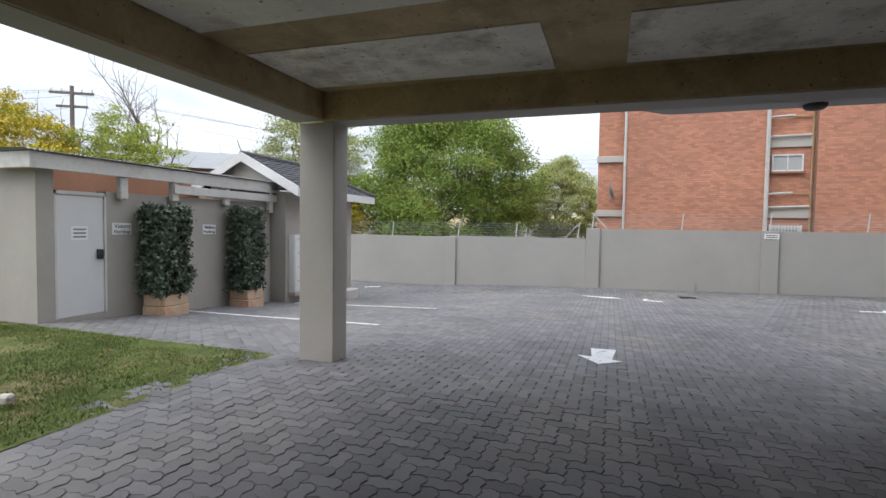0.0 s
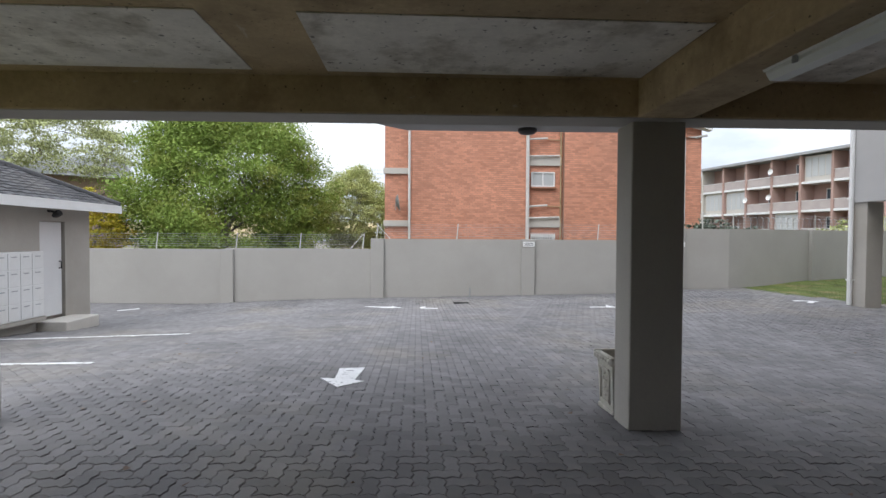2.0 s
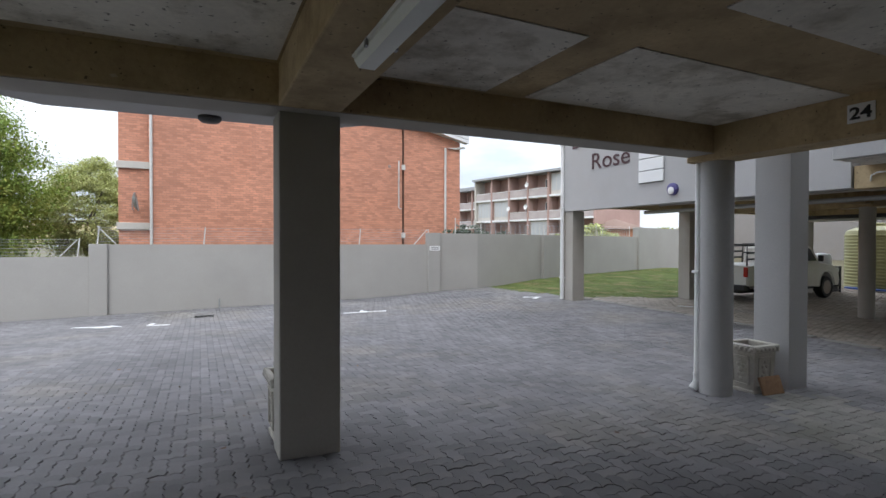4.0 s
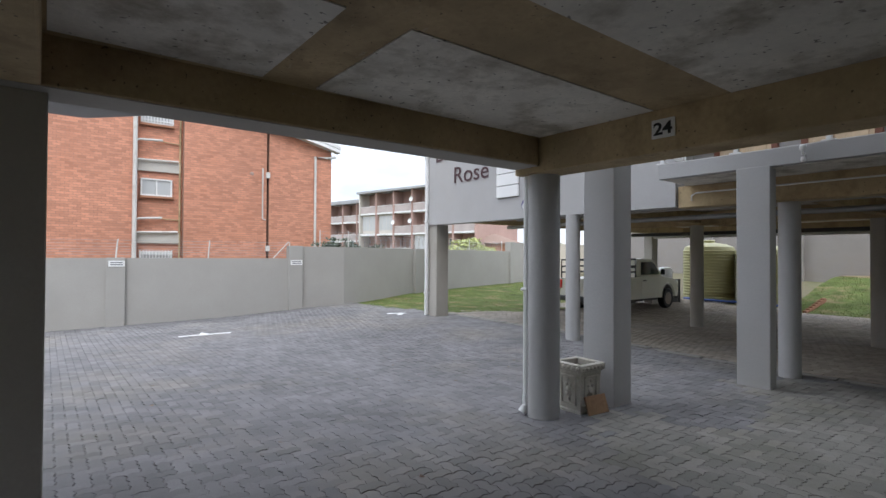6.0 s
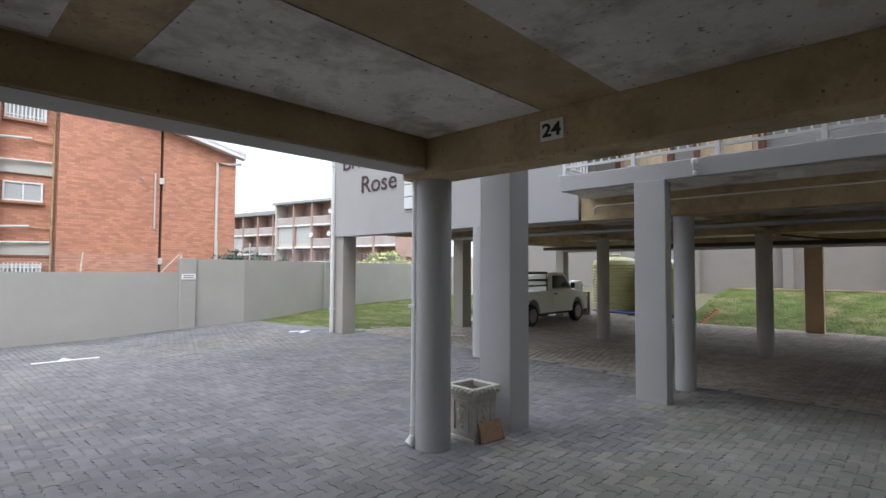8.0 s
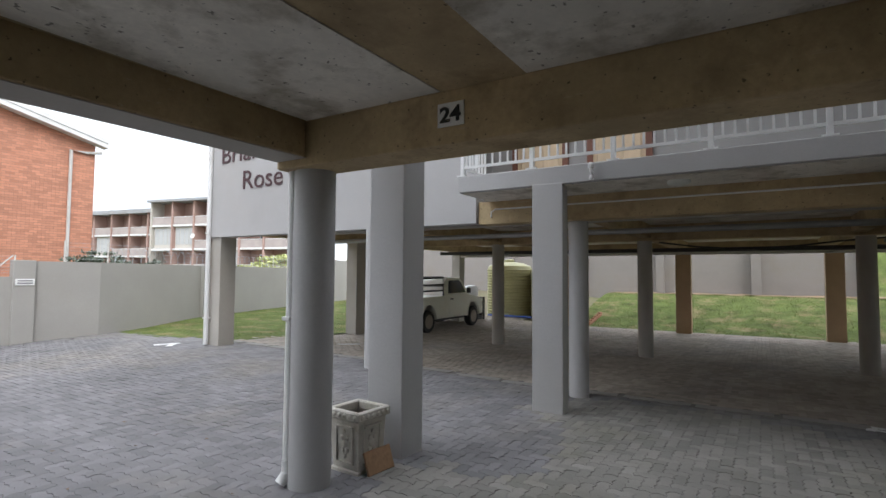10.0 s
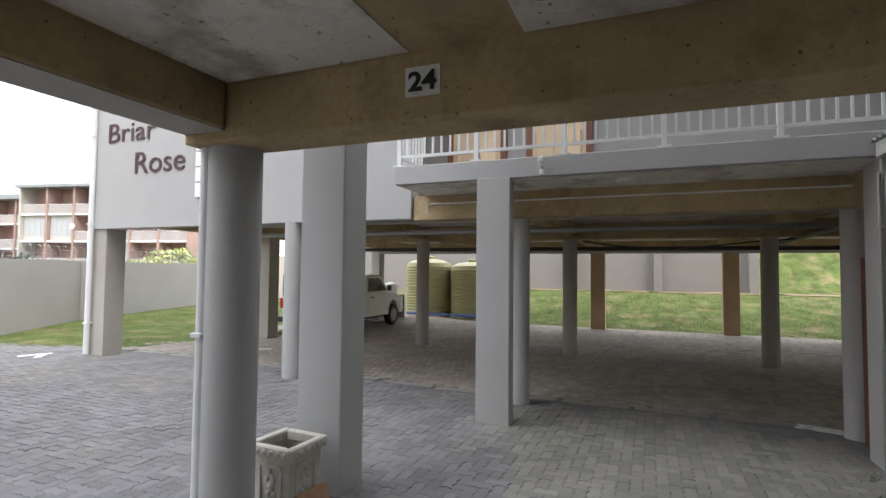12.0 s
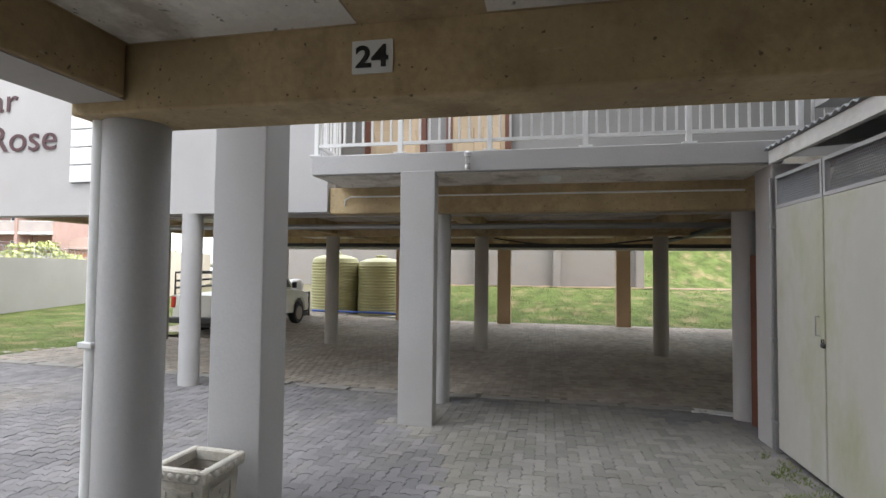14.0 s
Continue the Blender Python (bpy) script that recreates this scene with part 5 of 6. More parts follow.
# ---- shed with double steel doors ----
shed = thing("store_shed", pose(0, 0, 0), "grey steel fronted store shed with stained double doors", "shed")
SY = 0.49
shed_mat = surface("stained_grey_steel_door", (0.50, 0.49, 0.45), 0.6, 0.06, 12, 0.9, 0.05, stain=(0.30, 0.31, 0.14), stain_amount=0.55, stain_scale=0.9, stretch=(1, 1, 0.5))
part("pier", Shape().box(10.56, SY - 0.35, -0.15, 10.98, SY + 0.02, 2.75, 0.01), plaster_cool, shed)
for x0, x1 in ((9.68, 10.535), (8.72, 9.66), (7.70, 8.70)):
    d = part("door", Shape().box(x0, SY - 0.05, -0.03, x1, SY, 2.29, 0.006), shed_mat, shed, "grey steel door with green stains")
    f = Shape()
    for b in ((x0, 2.295, x1, 2.325), (x0, 2.585, x1, 2.615), (x0, 2.325, x0 + 0.03, 2.585), (x1 - 0.03, 2.325, x1, 2.585)):
        f.box(b[0], SY - 0.04, b[1], b[2], SY, b[3])
    part("vent_frame", f, plaster_cool, shed)
    g = Shape()
    k = x0 + 0.03
    while k < x1 - 0.03:
        for sgn in (-1, 1):
            xa, xb = k, k + sgn * 0.13
            xb = min(max(xb, x0 + 0.03), x1 - 0.03)
            zb = 2.325 + 0.26 * abs(xb - xa) / 0.13
            g.tube([(xa, SY - 0.02, 2.325), (xb, SY - 0.02, zb)], 0.0032, 3)
            if abs(xb - xa) < 0.13:
                continue
        k += 0.022
    part("wire_mesh", g, steel, shed, "fine steel wire mesh")
    if x0 > 9.6:
        part("handle", Shape().tube([(x0 + 0.07, SY, 1.31), (x0 + 0.07, SY + 0.03, 1.31), (x0 + 0.07, SY + 0.03, 1.15), (x0 + 0.07, SY, 1.15)], 0.006), steel, d)
        s = Shape()
        s.box(x0 - 0.03, SY, 1.06, x0 + 0.02, SY + 0.025, 1.10, 0.008)
        s.tube([(x0 - 0.02, SY + 0.015, 1.10), (x0 - 0.02, SY + 0.015, 1.13), (x0 + 0.01, SY + 0.015, 1.13), (x0 + 0.01, SY + 0.015, 1.10)], 0.006)
        part("padlock", s, dark_metal, d, "dark padlock")
part("conduit", Shape().tube([(10.55, SY + 0.04, -0.05), (10.55, SY + 0.04, 2.6)], 0.014), steel, shed)
for z in (0.2, 1.0, 2.1):
    part("hinge", Shape().box(10.52, SY, z, 10.58, SY + 0.06, z + 0.03), steel, shed)
part("lintel", Shape().box(7.65, SY - 0.30, 2.62, 10.555, SY - 0.22, 2.70), dark_timber, shed)
s = Shape()
n = 130
for i in range(n + 1):
    x = 7.6 + 2.92 * i / n
    dz = 0.014 * math.sin(2 * math.pi * x / 0.11)
    s.v += [(x, SY + 0.10, 2.885 + dz), (x, -3.0, 3.10 + dz), (x, SY + 0.10, 2.875 + dz), (x, -3.0, 3.09 + dz)]
for i in range(n):
    a = 4 * i
    s.f += [(a, a + 1, a + 5, a + 4), (a + 2, a + 6, a + 7, a + 3), (a, a + 4, a + 6, a + 2)]
part("roof", s, sheet_roof, shed, "corrugated grey roof sheet")
part("purlin", Shape().box(7.6, SY + 0.02, 2.73, 10.50, SY + 0.07, 2.86), aged_white, shed)
part("rear_wall", Shape().box(7.63, -2.0, -0.1, 10.8, -1.85, 3.0), plaster, shed)
od = thing("door_5", pose(11.30, 0.35, ground_z(11.3, 0.3)), "narrow red brown timber door standing ajar", "door", "", "structure")
part("leaf", Shape().box(-0.02, -0.30, 0.02, 0.02, 0.14, 1.95, 0.004, pose(0, 0, 0, 0, 0, -75)), dark_timber, od)
part("latch", Shape().box(-0.09, -0.03, 0.95, -0.03, 0.03, 1.0), dark_metal, od)


# ---- white pickup ----
TZ = ground_z(19.5, 11.3) - 0.02
truck = thing("pickup_truck", pose(18.1, 11.73, TZ, 0, 0, 1.3), "dusty white single cab pickup with dark load rack", "car")
HW = 0.80   # half width; x ahead from the rear axle, y to the left


def slab_profile(outline, y0, y1, inset=0.0):
    """A side outline (x, z) stretched across from y0 to y1, pulled in at the edges."""
    s = Shape()
    n = len(outline)
    cx, cz = sum(p[0] for p in outline) / n, sum(p[1] for p in outline) / n
    k = 0.05
    rings = []
    for y, f in ((y0, inset), (y0 + k, 0.0), (y1 - k, 0.0), (y1, inset)):
        rings.append([(x + (cx - x) * f, y, z + (cz - z) * f) for x, z in outline])
    for r in rings:
        s.v += r
    for j in range(3):
        s.f += [(j * n + i, (j + 1) * n + i, (j + 1) * n + (i + 1) % n, j * n + (i + 1) % n) for i in range(n)]
    s.f += [tuple(range(n)), tuple(range(4 * n - 1, 3 * n - 1, -1))]
    return s


def arch(cx, r, z0, n=8):
    return [(cx + r * math.cos(math.pi * (1 - i / n)), z0 + r * math.sin(math.pi * (1 - i / n))) for i in range(n + 1)]


body = [(-1.15, 0.55), (-1.12, 1.08), (1.02, 1.10), (1.05, 1.12), (2.55, 1.14), (3.55, 1.02), (3.82, 0.92), (3.92, 0.62), (3.88, 0.42)] + arch(3.1, 0.44, 0.40)[::-1] + [(2.55, 0.42), (0.5, 0.42)] + arch(0.0, 0.44, 0.42)[::-1] + [(-0.55, 0.50)]
part("body", slab_profile(body[::-1], -HW, HW, 0.03), car_white, truck)
cab = [(1.02, 1.10), (1.12, 1.55), (1.30, 1.66), (2.05, 1.66), (2.30, 1.58), (2.85, 1.13)]
part("cab", slab_profile(cab[::-1], -HW + 0.07, HW - 0.07, 0.05), car_white, truck, "white cab roof and pillars")
for sy in (-1, 1):
    y = sy * (HW - 0.065)
    s = Shape()
    q = [(1.35, 1.16), (1.36, 1.56), (2.02, 1.57), (2.24, 1.50), (2.62, 1.17)]
    s.v = [(x, y - 0.006, z) for x, z in q] + [(x, y + 0.006, z) for x, z in q]
    s.f = [tuple(range(5)), (9, 8, 7, 6, 5)] + [(i, 5 + i, 5 + (i + 1) % 5, (i + 1) % 5) for i in range(5)]
    part("side_window", s, window_glass, truck)
    d = part("door", Shape().box(1.28, sy * (HW + 0.004) - 0.006, 0.55, 2.58, sy * (HW + 0.004) + 0.006, 1.08, 0.004), car_white, truck)
    part("handle", Shape().box(1.36, sy * (HW + 0.02) - 0.012, 0.97, 1.54, sy * (HW + 0.02) + 0.012, 1.01, 0.004), dark_metal, d, "black door handle")
    m = part("mirror", Shape().box(2.42, sy * (HW + 0.13) - 0.07, 1.16, 2.52, sy * (HW + 0.13) + 0.07, 1.34, 0.02), dark_metal, truck, "black wing mirror")
    part("headlight", Shape().box(3.62, sy * (HW - 0.12) - 0.10, 0.80, 3.90, sy * (HW - 0.12) + 0.10, 0.94, 0.02), diffuser_mat, truck)
    part("tail_light", Shape().box(-1.16, sy * (HW - 0.06) - 0.06, 0.78, -1.11, sy * (HW - 0.06) + 0.06, 1.04, 0.01), red_lens, truck, "red tail light")
    part("wheel_arch", Shape().tube([(x, sy * (HW + 0.005), z) for x, z in arch(3.1, 0.46, 0.42)], 0.02, 6), car_white, truck)
    part("wheel_arch", Shape().tube([(x, sy * (HW + 0.005), z) for x, z in arch(0.0, 0.46, 0.42)], 0.02, 6), car_white, truck)
s = Shape()
s.add([(2.32, -0.66, 1.56), (2.84, -0.70, 1.15), (2.84, 0.70, 1.15), (2.32, 0.66, 1.56), (2.30, -0.66, 1.53), (2.80, -0.70, 1.13), (2.80, 0.70, 1.13), (2.30, 0.66, 1.53)], [(0, 1, 2, 3), (7, 6, 5, 4), (0, 4, 5, 1), (2, 6, 7, 3), (1, 5, 6, 2), (3, 7, 4, 0)])
part("windscreen", s, window_glass, truck)
part("bumper", Shape().box(3.84, -0.78, 0.36, 4.02, 0.78, 0.60, 0.03), dark_metal, truck, "dark front bumper")
part("bumper", Shape().box(-1.28, -0.78, 0.42, -1.12, 0.78, 0.58, 0.02), dark_metal, truck, "dark rear bumper")
part("grille", Shape().box(3.86, -0.5, 0.66, 3.93, 0.5, 0.84, 0.01), dark_metal, truck)
part("chassis", Shape().box(-1.0, -0.45, 0.30, 3.6, 0.45, 0.50), dark_metal, truck)
for x in (0.0, 3.1):
    for sy in (-1, 1):
        w = Shape()
        prof = [(0.20, -0.11), (0.33, -0.12), (0.365, -0.08), (0.37, 0.0), (0.365, 0.08), (0.33, 0.12), (0.20, 0.11)]
        w.lathe(prof, 28, (0, 0, 0), Matrix.Rotation(radians(90), 4, "X"), caps=False)
        wheel = part("wheel", w, black_rubber, truck, "black tyre", pose(x, sy * (HW - 0.10), 0.37))
        r = Shape()
        r.lathe([(0.03, 0.06 * -sy), (0.20, 0.05 * -sy), (0.215, 0.115 * -sy), (0.23, 0.115 * -sy)] if sy > 0 else [(0.23, 0.115), (0.215, 0.115), (0.20, 0.05), (0.03, 0.06)], 24, (0, 0, 0), Matrix.Rotation(radians(90), 4, "X"))
        part("rim", r, rim_dust, wheel, "dusty brown steel rim")
        for k in range(6):
            a = k * math.pi / 3
            part("spoke", Shape().box(0.03, sy * 0.075 - 0.015, -0.025, 0.2, sy * 0.075 + 0.015, 0.025, 0, Matrix.Rotation(a, 4, "Y")), rim_dust, wheel)
for pts in ([(1.00, -0.74, 1.1), (1.00, -0.72, 1.66), (1.00, 0.72, 1.66), (1.00, 0.74, 1.1)], [(-1.08, -0.74, 1.08), (-1.08, -0.74, 1.62), (-1.08, 0.74, 1.62), (-1.08, 0.74, 1.08)],
            [(-1.08, -0.74, 1.62), (1.0, -0.74, 1.64)], [(-1.08, 0.74, 1.62), (1.0, 0.74, 1.64)], [(-1.08, -0.74, 1.42), (1.0, -0.74, 1.44)], [(-1.08, 0.74, 1.42), (1.0, 0.74, 1.44)],
            [(-1.08, -0.74, 1.25), (1.0, -0.74, 1.26)], [(-1.08, 0.74, 1.25), (1.0, 0.74, 1.26)], [(1.0, -0.72, 1.4), (1.0, 0.72, 1.4)]):
    part("load_rack", Shape().tube(pts, 0.026, 8), dark_metal, truck, "black tubular load rack")

# the bodywork stands taller than the running gear
STRETCH = Matrix.Translation((0, 0, 0.42)) @ Matrix.Diagonal((1, 1, 1.11, 1)) @ Matrix.Translation((0, 0, -0.42))
for piece in truck.children:
    if not piece.name.startswith(("wheel", "bumper", "chassis")) or piece.name.startswith("wheel_arch"):
        piece.matrix_basis = STRETCH

# ---- water tanks ----
for k, (x, y) in enumerate(((26.6, 12.0), (26.9, 9.93))):
    tz = ground_z(24.9, y) - 0.06
    tk = thing("water_tank", pose(x, y, tz), "ribbed olive plastic rainwater tank", "tank", "rainwater tanks")
    rings = [(1.025, 0.0), (1.045, 0.04)]
    z = 0.08
    while z < 2.1:
        rings += [(1.025, z), (1.05, z + 0.03), (1.05, z + 0.07), (1.025, z + 0.095)]
        z += 0.125
    rings += [(1.025, z), (0.97, z + 0.12), (0.68, z + 0.24), (0.26, z + 0.31), (0.24, z + 0.31)]
    s = Shape()
    s.lathe(rings, 36)
    part("shell", s, tank_plastic, tk)
    s = Shape()
    s.lathe([(0.24, z + 0.30), (0.25, z + 0.40), (0.20, z + 0.43)], 20)
    part("lid", s, tank_plastic, tk)
    part("base", Shape().box(-1.0, -1.0, -0.3, 1.0, 1.0, -0.005), pale_band, tk, "concrete base")
bp = thing("water_pipe", pose(0, 0, 0), "blue plastic water pipe along the tank bases", "pipe")
part("pipe", Shape().tube([(25.55, 12.6, -0.20), (25.6, 10.8, -0.22), (25.75, 9.6, -0.24), (25.9, 8.9, -0.28)], 0.045, 10), blue_paint, bp)
drum = thing("pump_drum", pose(23.1, 12.15, ground_z(23.1, 12.1)), "white plastic drum on a dark crate", "drum")
s = Shape()
s.lathe([(0.26, 0.92), (0.30, 0.96), (0.30, 1.24), (0.24, 1.36), (0.1, 1.40)], 24)
part("drum", s, white_paint, drum)
s = Shape()
for x in (-0.4, 0.4):
    for y in (-0.4, 0.4):
        s.box(x - 0.03, y - 0.03, -0.02, x + 0.03, y + 0.03, 0.92)
for z in (0.05, 0.35, 0.62, 0.88):
    s.box(-0.42, -0.42, z, 0.42, -0.38, z + 0.03)
    s.box(-0.42, 0.38, z, 0.42, 0.42, z + 0.03)
    s.box(-0.42, -0.38, z, -0.38, 0.38, z + 0.03)
    s.box(0.38, -0.38, z, 0.42, 0.38, z + 0.03)
s.box(-0.36, -0.36, 0.0, 0.36, 0.36, 0.915)
part("crate", s, dark_metal, drum, "dark wire crate")

# brick step edge at the grass bank and a pale post
bs = Shape()
for k in range(7):
    bs.box(25.2 + 0.32 * k, 7.9, -0.42, 25.52 + 0.32 * k, 8.02, -0.33 + 0.06 * k, 0.008)
tagged(part("brick_edging", bs, terracotta), "stepped red brick edging beside the grass bank", "steps")


# ---- electric fence on the wall ----
fence = thing("electric_fence", pose(0, 0, 0), "wire security fence on slim posts along the wall top", "fence")
runs = []
for xs, zb, ht in (((-10.0, -7.47, -4.76, -2.63, -0.55), 1.15, 0.52), ((-0.1, 2.5, 4.75, 6.95, 9.2), 1.50, 0.50)):
    for x in xs:
        y = wall_front(x) + 0.1
        part("post", Shape().tube([(x, y, zb - 0.05), (x + 0.05, y + 0.02, zb + ht)], 0.018, 6), aged_white, fence)
    for k in range(6):
        z = zb + 0.08 + ht * k / 6.5
        pts = [(x, wall_front(x) + 0.1, z + 0.01 * math.sin(3 * x + k)) for x in xs]
        part("wire", Shape().tube(pts, 0.0035, 4), steel, fence)
for a, b in (((-0.55, 1.62), (-0.95, 1.17)), ((9.2, 2.0), (8.75, 1.5)), ((-0.1, 2.0), (0.35, 1.5))):
    part("brace", Shape().tube([(a[0], wall_front(a[0]) + 0.1, a[1]), (b[0], wall_front(b[0]) + 0.1, b[1])], 0.014, 6), aged_white, fence)
pts_far = [(10.2, 16.6), (11.2, 16.6), (15.1, 18.1), (19.0, 19.5), (22.3, 20.7)]
for x, y in pts_far:
    part("post", Shape().tube([(x, y, 1.8), (x, y, 2.40)], 0.018, 6), aged_white, fence)
for k in range(5):
    part("wire", Shape().tube([(x, y, 1.95 + 0.1 * k) for x, y in pts_far], 0.0035, 4), steel, fence)
coil = []
for i in range(420):
    t = i / 420
    k = min(3, int(t * 3)) + 1
    p, q = Vector(pts_far[1 + min(2, int(t * 3))]), Vector(pts_far[2 + min(2, int(t * 3))])
    c = p.lerp(q, t * 3 - min(2, int(t * 3)))
    a = i * 0.62
    coil.append((c.x + 0.2 * math.cos(a) * 0.35, c.y + 0.2 * math.cos(a), 2.08 + 0.2 * math.sin(a)))
part("razor_coil", Shape().tube(coil, 0.008, 3), steel, fence, "coiled razor wire")


def wall_sign(x, z):
    t = thing("parking_sign", pose(x, wall_front(x) - 0.095, z, 0, 0, -6), "small white parking sign on the wall pilaster", "sign", "parking signs")
    part("board", Shape().box(-0.18, -0.012, 0, 0.18, 0.0, 0.15), sign_white, t)
    s = Shape()
    s.box(-0.14, -0.016, 0.09, 0.14, -0.0125, 0.118)
    s.box(-0.14, -0.016, 0.035, 0.14, -0.0125, 0.063)
    part("lettering", s, grey_ink, t)


wall_sign(4.76, 1.28)
wall_sign(9.38, 1.30)


# ---- painted markings ----
def marking(name, outline, label, lift=0.004):
    s = Shape()
    n = len(outline)
    s.v = [(x, y, ground_z(x, y) + lift + 0.003) for x, y in outline] + [(x, y, ground_z(x, y) - 0.01) for x, y in outline]
    s.f = [tuple(range(n))] + [(i, n + i, n + (i + 1) % n, (i + 1) % n) for i in range(n)]
    return tagged(part(name, s, line_paint), label, "road marking", "", "structure")


def strip(a, b, w=0.085):
    d = (Vector(b) - Vector(a)).normalized()
    nn = Vector((-d.y, d.x)) * w / 2
    k = max(1, round((Vector(b) - Vector(a)).length / 0.5))
    left = [Vector(a).lerp(Vector(b), i / k) + nn for i in range(k + 1)]
    right = [Vector(a).lerp(Vector(b), i / k) - nn for i in range(k + 1)]
    return [tuple(p) for p in right] + [tuple(p) for p in left[::-1]]


marking("bay_line", strip((-6.8, 7.80), (-2.85, 7.58)), "worn white parking bay line")
marking("bay_line", strip((-6.3, 10.45), (-2.88, 10.38)), "worn white parking bay line")
marking("bay_line", strip((-7.7, 16.62), (-7.3, 17.05), 0.12), "worn white parking bay line")
marking("arrow_marking", [(0.41, 6.22), (0.66, 6.47), (0.55, 6.53), (0.60, 7.16), (0.30, 7.12), (0.33, 6.60), (0.17, 6.62)], "white painted direction arrow on the paving")
marking("arrow_marking", [(-0.25, 15.30), (0.32, 15.02), (0.20, 14.92), (0.82, 14.70), (0.55, 15.22), (0.44, 15.12), (-0.20, 15.46)], "white painted turn arrow on the paving")
marking("arrow_marking", strip((1.33, 14.50), (1.75, 14.28), 0.14), "white painted mark on the paving")
marking("arrow_marking", strip((1.36, 14.56), (1.42, 14.86), 0.12), "white painted mark on the paving")
marking("arrow_marking", strip((5.62, 13.70), (6.66, 13.50), 0.13), "white painted mark on the paving")
marking("arrow_marking", [(6.02, 13.68), (6.24, 13.64), (6.16, 14.02)], "white painted mark on the paving")
marking("arrow_marking", strip((10.72, 13.35), (11.2, 13.15), 0.14), "white painted mark on the paving")
marking("arrow_marking", strip((10.8, 12.9), (11.1, 13.2), 0.12), "white painted mark on the paving")
marking("bay_line", strip((12.0, 0.35), (12.15, 0.85), 0.22), "pale painted strip at the column foot")
marking("bay_line", strip((13.6, 10.5), (14.1, 10.35), 0.12), "worn white parking mark")


# concrete channel edging under the far block's edge
k = 0
y = -3.0
while y < 12.6:
    s = Shape()
    ln_ = random.uniform(0.86, 0.94)
    zz = ground_z(12.2, y + 0.45)
    s.box(-0.09, 0.01, -0.05, 0.09, ln_, 0.004 + random.uniform(0, 0.008), 0.006)
    tagged(part("channel_block", s, edging, None, "", pose(12.18 + random.uniform(-0.01, 0.01), y, zz, -0.2, 0, random.uniform(-0.8, 0.8))), "pale worn concrete edging block in the paving", "kerb", "edging blocks", "structure")
    y += 0.95
s = Shape()
for i in range(6):
    s.box(-0.2, -0.14 + 0.05 * i, 0, 0.2, -0.12 + 0.05 * i, 0.014)
s.box(-0.23, -0.17, -0.02, 0.23, -0.15, 0.014)
s.box(-0.23, 0.15, -0.02, 0.23, 0.17, 0.014)
tagged(part("drain_grate", s, dark_metal, None, "", pose(2.5, 15.55, ground_z(2.5, 15.55) + 0.002)), "dark metal drain grate set in paving", "drain")
tagged(part("stand_pipe", Shape().tube([(2.9, 17.1, ground_z(2.9, 17.1) - 0.02), (2.9, 17.1, -0.05)], 0.02), steel), "short grey stand pipe by the wall", "pipe")

# litter on the paving and the lawn
leaves_me = leaf_cloud([(random.uniform(-2.5, 9.5), random.uniform(3.2, 9.5), 0) for _ in range(70)], 1, (0.01, 0.01, 0.0), 0.035, 77)
co = np.empty(len(leaves_me.vertices) * 3)
leaves_me.vertices.foreach_get("co", co)
co = co.reshape(-1, 4, 3)
for q in co:
    c = q.mean(0)
    q[:, 2] = ground_z(c[0], c[1]) + 0.008 + np.abs(q[:, 2] - c[2]) * 0.35
leaves_me.vertices.foreach_set("co", co.ravel())
leaves_me.materials.append(dry_leaf)
leaves_me.update()
tagged(part("fallen_leaves", leaves_me, dry_leaf), "small brown dry leaves scattered on the paving", "leaves", "", "stuff")
leaves_me = leaf_cloud([(random.uniform(-6.2, -2.9), random.uniform(1.0, 4.9), 0) for _ in range(60)], 1, (0.01, 0.01, 0.0), 0.05, 78)
co = np.empty(len(leaves_me.vertices) * 3)
leaves_me.vertices.foreach_get("co", co)
co = co.reshape(-1, 4, 3)
for q in co:
    c = q.mean(0)
    q[:, 2] = ground_z(c[0], c[1]) + 0.055 + np.abs(q[:, 2] - c[2]) * 0.5
leaves_me.vertices.foreach_set("co", co.ravel())
leaves_me.materials.append(dry_leaf)
leaves_me.update()
tagged(part("fallen_leaves", leaves_me, dry_leaf), "dry brown leaves lying on the lawn", "leaves", "", "stuff")
s = Shape()
s.box(-0.05, -0.04, 0.0, 0.05, 0.04, 0.07, 0.015)
tagged(part("marker_stone", s, pale_band, None, "", pose(-3.55, 2.95, ground_z(-3.5, 3) + 0.03, 0, 0, 20)), "small pale marker stone in the lawn", "stone")


# ---- grass blades ----
def blades(name, n, area, height, inside, zf, seed, parent_label):
    rng = np.random.default_rng(seed)
    v = []
    count = 0
    x0, x1, y0, y1 = area
    while count < n:
        x, y = rng.uniform(x0, x1), rng.uniform(y0, y1)
        if not inside(x, y):
            continue
        if noise.noise((x * 1.3, y * 1.3, 5.0)) < -0.22 and rng.random() < 0.8:
            continue
        h = height * rng.uniform(0.5, 1.2)
        a = rng.uniform(0, 6.283)
        w = 0.0045 * (1 + height * 4)
        lx, ly = rng.normal(0, 0.45) * h, rng.normal(0, 0.45) * h
        z = zf(x, y) - 0.005
        v += [(x - w * math.cos(a), y - w * math.sin(a), z), (x + w * math.cos(a), y + w * math.sin(a), z), (x + lx, y + ly, z + h)]
        count += 1
    me = bpy.data.meshes.new(name)
    me.vertices.add(3 * n)
    me.vertices.foreach_set("co", np.array(v).ravel())
    me.loops.add(3 * n)
    me.loops.foreach_set("vertex_index", np.arange(3 * n))
    me.polygons.add(n)
    me.polygons.foreach_set("loop_start", np.arange(n) * 3)
    me.update(calc_edges=True)
    me.materials.append(blade_mat)
    return tagged(part(name, me, blade_mat), parent_label, "grass", "", "stuff")


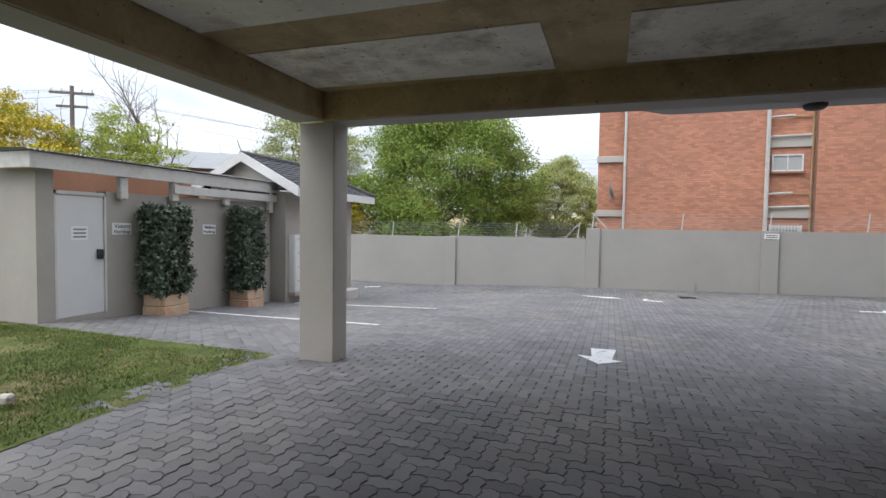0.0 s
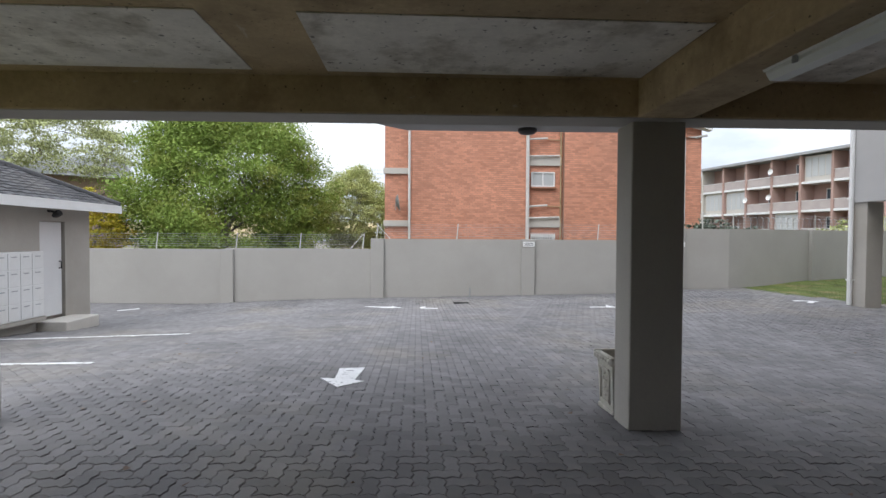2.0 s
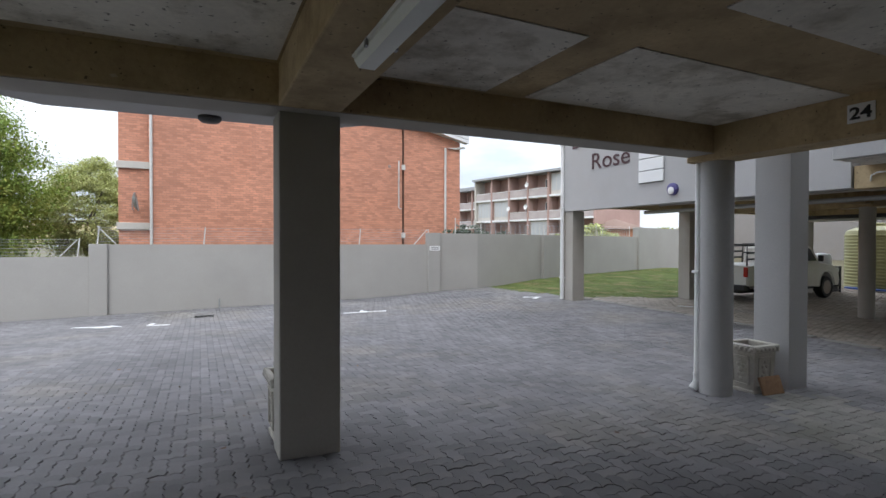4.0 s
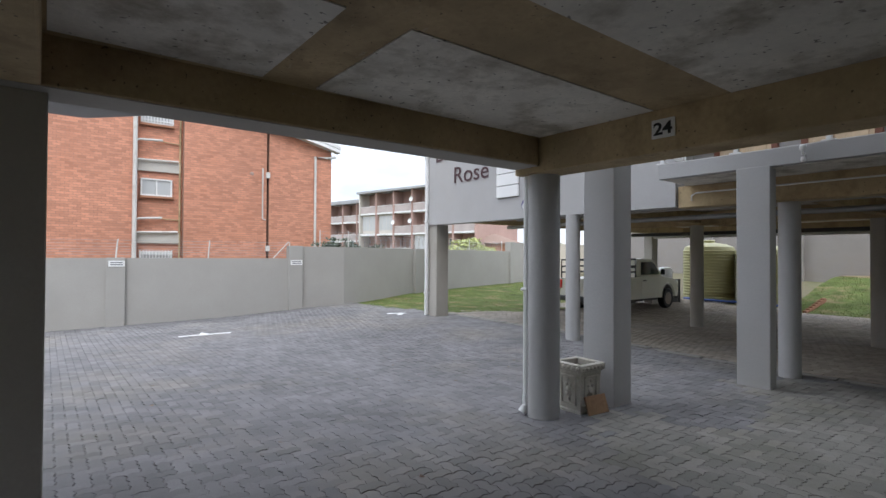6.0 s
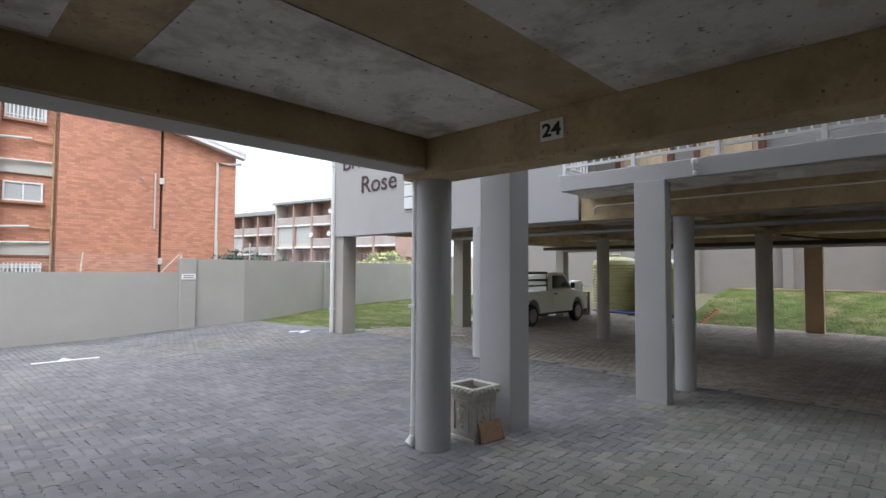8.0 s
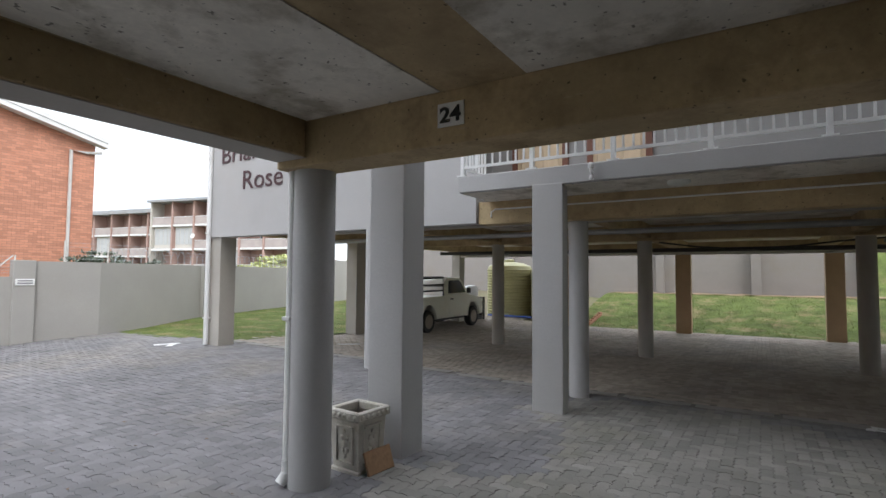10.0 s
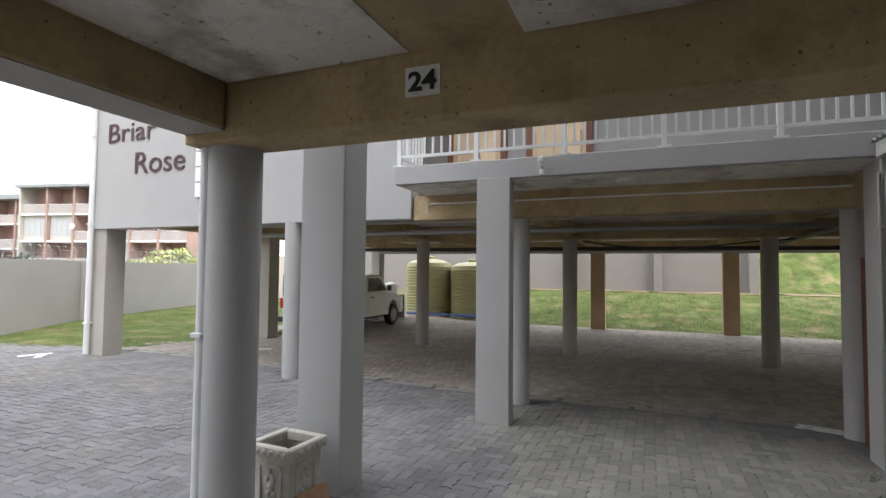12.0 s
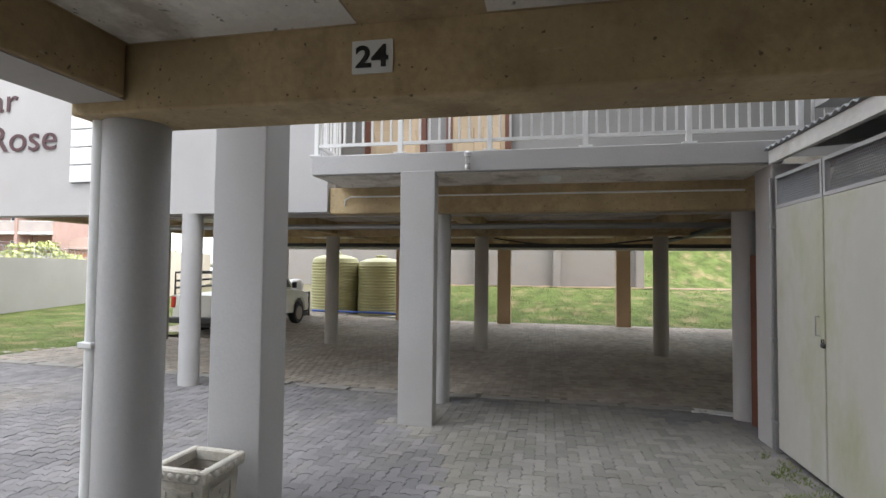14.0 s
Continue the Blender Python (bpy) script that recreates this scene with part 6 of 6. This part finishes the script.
blades("lawn_grass", 60000, (-7.5, -2.75, 0.8, 5.4), 0.028, is_lawn, lambda x, y: ground_z(x, y) + 0.001 + 0.006 * noise.noise((x * 1.7, y * 1.7, 0)), 31, "short green lawn grass blades")
blades("side_grass", 22000, (11.0, 25.0, 11.0, 20.5), 0.04, is_side_grass, side_z, 32, "green grass blades along the boundary wall")
blades("bank_grass", 50000, (25.0, 40.0, -12.0, 8.7), 0.075, lambda x, y: not 32.3 < x < 33.8, bank_z, 33, "green grass blades on the bank")
blades("weeds", 500, (8.7, 10.5, 0.50, 0.95), 0.04, lambda x, y: noise.noise((x * 4, y * 4, 0)) > 0.05, lambda x, y: ground_z(x, y), 34, "small weeds in the joints by the shed")


# ---- interlocking pavers, laid in herringbone ----
PW, PJ, ZZ = 0.100, 0.0022, 0.0095


def paver_outline(upright, inset):
    """A zigzag-edged block two units long; every edge follows the same wave, so neighbours interlock."""
    nx, ny = (1, 2) if upright else (2, 1)
    pts = [(0.5 * i, 0.0) for i in range(2 * nx)] + [(nx, 0.5 * i) for i in range(2 * ny)]
    pts += [(nx - 0.5 * i, ny) for i in range(2 * nx)] + [(0.0, ny - 0.5 * i) for i in range(2 * ny)]
    out = []
    for u, w in pts:
        x, y = u * PW, w * PW
        if w in (0.0, ny):
            y += ZZ if round(2 * u) % 2 else -ZZ
        if u in (0.0, nx):
            x += ZZ if round(2 * w) % 2 else -ZZ
        cx, cy = nx * PW / 2, ny * PW / 2
        out.append((x - cx - math.copysign(inset if abs(x - cx) > 0.3 * nx * PW else 0, x - cx), y - cy - math.copysign(inset if abs(y - cy) > 0.3 * ny * PW else 0, y - cy)))
    return np.array(out)


def is_paved(x, y):
    if is_lawn(x + 0.22, y - 0.1) or y > wall_front(x) - 0.02 and x < 11 or is_side_grass(x - 0.2, y - 0.2):
        return False
    if x < -6.9 and y < 13.6 or x < -12.5 or abs(x - 12.18) < 0.15 or x > 24.9 or y < 0.50 and 7.4 < x < 11.0:
        return False
    return -6.0 < y < 18.4


def single_zone(x, y):
    return 1.5 < x < 4.9 and 3.0 < y < 4.75


def is_damp(x, y):
    """The sheltered stretch between the carport and the far block, where moss has browned the pavers."""
    edge = noise.noise((x * 0.7, y * 0.7, 4)) * 0.9 + noise.noise((x * 2.5, y * 2.5, 9)) * 0.35
    return 7.0 + edge < x < 11.6 + edge and 0.5 < y < 4.0 + edge


cells = []
for j in range(246):
    for i in range(378):
        k = (i + j) % 4
        if k not in (0, 2):
            continue
        up = k == 2
        x, y = -12.6 + PW * (i + (0.5 if up else 1.0)), -6.0 + PW * (j + (1.0 if up else 0.5))
        if is_paved(x, y):
            cells.append((x, y, up))
rng = np.random.default_rng(5)


def paver_field(name, cs, up, bevelled, label, mat):
    n = len(cs)
    if not n:
        return
    c = np.array([(x, y, ground_z(x, y)) for x, y, _ in cs])
    c[:, 2] += rng.normal(0, 0.0016, n)
    tilt = rng.normal(0, 0.008, (n, 2))
    o_top, o_out = paver_outline(up, PJ + 0.003), paver_outline(up, PJ)
    rings = [(o_top, 0.0), (o_out, -0.0028), (o_out, -0.02)] if bevelled else [(o_out, 0.0), (o_out, -0.015)]
    vs = []
    for o, dz in rings:
        p = np.empty((n, 12, 3))
        p[:, :, :2] = c[:, None, :2] + o[None]
        p[:, :, 2] = c[:, None, 2] + dz + tilt[:, :1] * o[None, :, 0] + tilt[:, 1:] * o[None, :, 1]
        vs.append(p)
    v = np.concatenate(vs, 1).reshape(-1, 3)
    k = len(rings)
    loop = list(range(12))
    for j in range(k - 1):
        for i in range(12):
            loop += [j * 12 + i, (j + 1) * 12 + i, (j + 1) * 12 + (i + 1) % 12, j * 12 + (i + 1) % 12]
    starts = [0] + [12 + 4 * q for q in range(12 * (k - 1))]
    loop, starts = np.array(loop), np.array(starts)
    loops = (loop[None] + (np.arange(n) * 12 * k)[:, None]).ravel()
    begin = (starts[None] + (np.arange(n) * len(loop))[:, None]).ravel()
    me = bpy.data.meshes.new(name)
    me.vertices.add(len(v))
    me.vertices.foreach_set("co", v.ravel())
    me.loops.add(len(loops))
    me.loops.foreach_set("vertex_index", loops)
    me.polygons.add(len(begin))
    me.polygons.foreach_set("loop_start", begin)
    me.update(calc_edges=True)
    me.shade_flat()
    me.materials.append(mat)
    return tagged(part(name, me, mat, pavement, label), kind="stuff")


for up in (False, True):
    loose = [c for c in cells if c[2] == up and not single_zone(c[0], c[1])]
    damp = [c for c in loose if is_damp(c[0], c[1])]
    mine = [c for c in loose if not is_damp(c[0], c[1])]
    paver_field("pavers", damp, up, True, "brownish mossy interlocking pavers", paver_mossy)
    paver_field("pavers", [c for c in mine if 1.9 < c[1] < 9.5 and c[0] < 11.9 or 0.5 < c[1] < 1.95 and 7 < c[0] < 11.9], up, True, "grey interlocking pavers", paver_mat)
    paver_field("pavers", [c for c in mine if (c[1] >= 9.5 or c[1] <= 1.9 and not (0.5 < c[1] and 7 < c[0] < 11.9)) and c[0] < 12.2], up, False, "grey interlocking pavers", paver_mat)
    paver_field("pavers", [c for c in mine if 1.9 < c[1] < 9.5 and 11.9 <= c[0] < 12.2], up, False, "grey interlocking pavers", paver_mat)
    paver_field("pavers", [c for c in mine if c[0] >= 12.2], up, False, "dusty brown interlocking pavers", paver_brown)
    o_top, o_out = paver_outline(up, PJ + 0.003), paver_outline(up, PJ)
    one = Shape()
    one.v = [(x, y, 0.0) for x, y in o_top] + [(x, y, -0.0028) for x, y in o_out] + [(x, y, -0.02) for x, y in o_out]
    one.f = [tuple(range(12))] + [(j * 12 + i, (j + 1) * 12 + i, (j + 1) * 12 + (i + 1) % 12, j * 12 + (i + 1) % 12) for j in range(2) for i in range(12)]
    one_me = one.mesh("paver", paver_single)
    for x, y, _ in [c for c in cells if c[2] == up and single_zone(c[0], c[1])]:
        part("paver", one_me, paver_single, pavement, "", pose(x, y, ground_z(x, y) + random.gauss(0, 0.0016), random.gauss(0, 0.6), random.gauss(0, 0.6), 0))
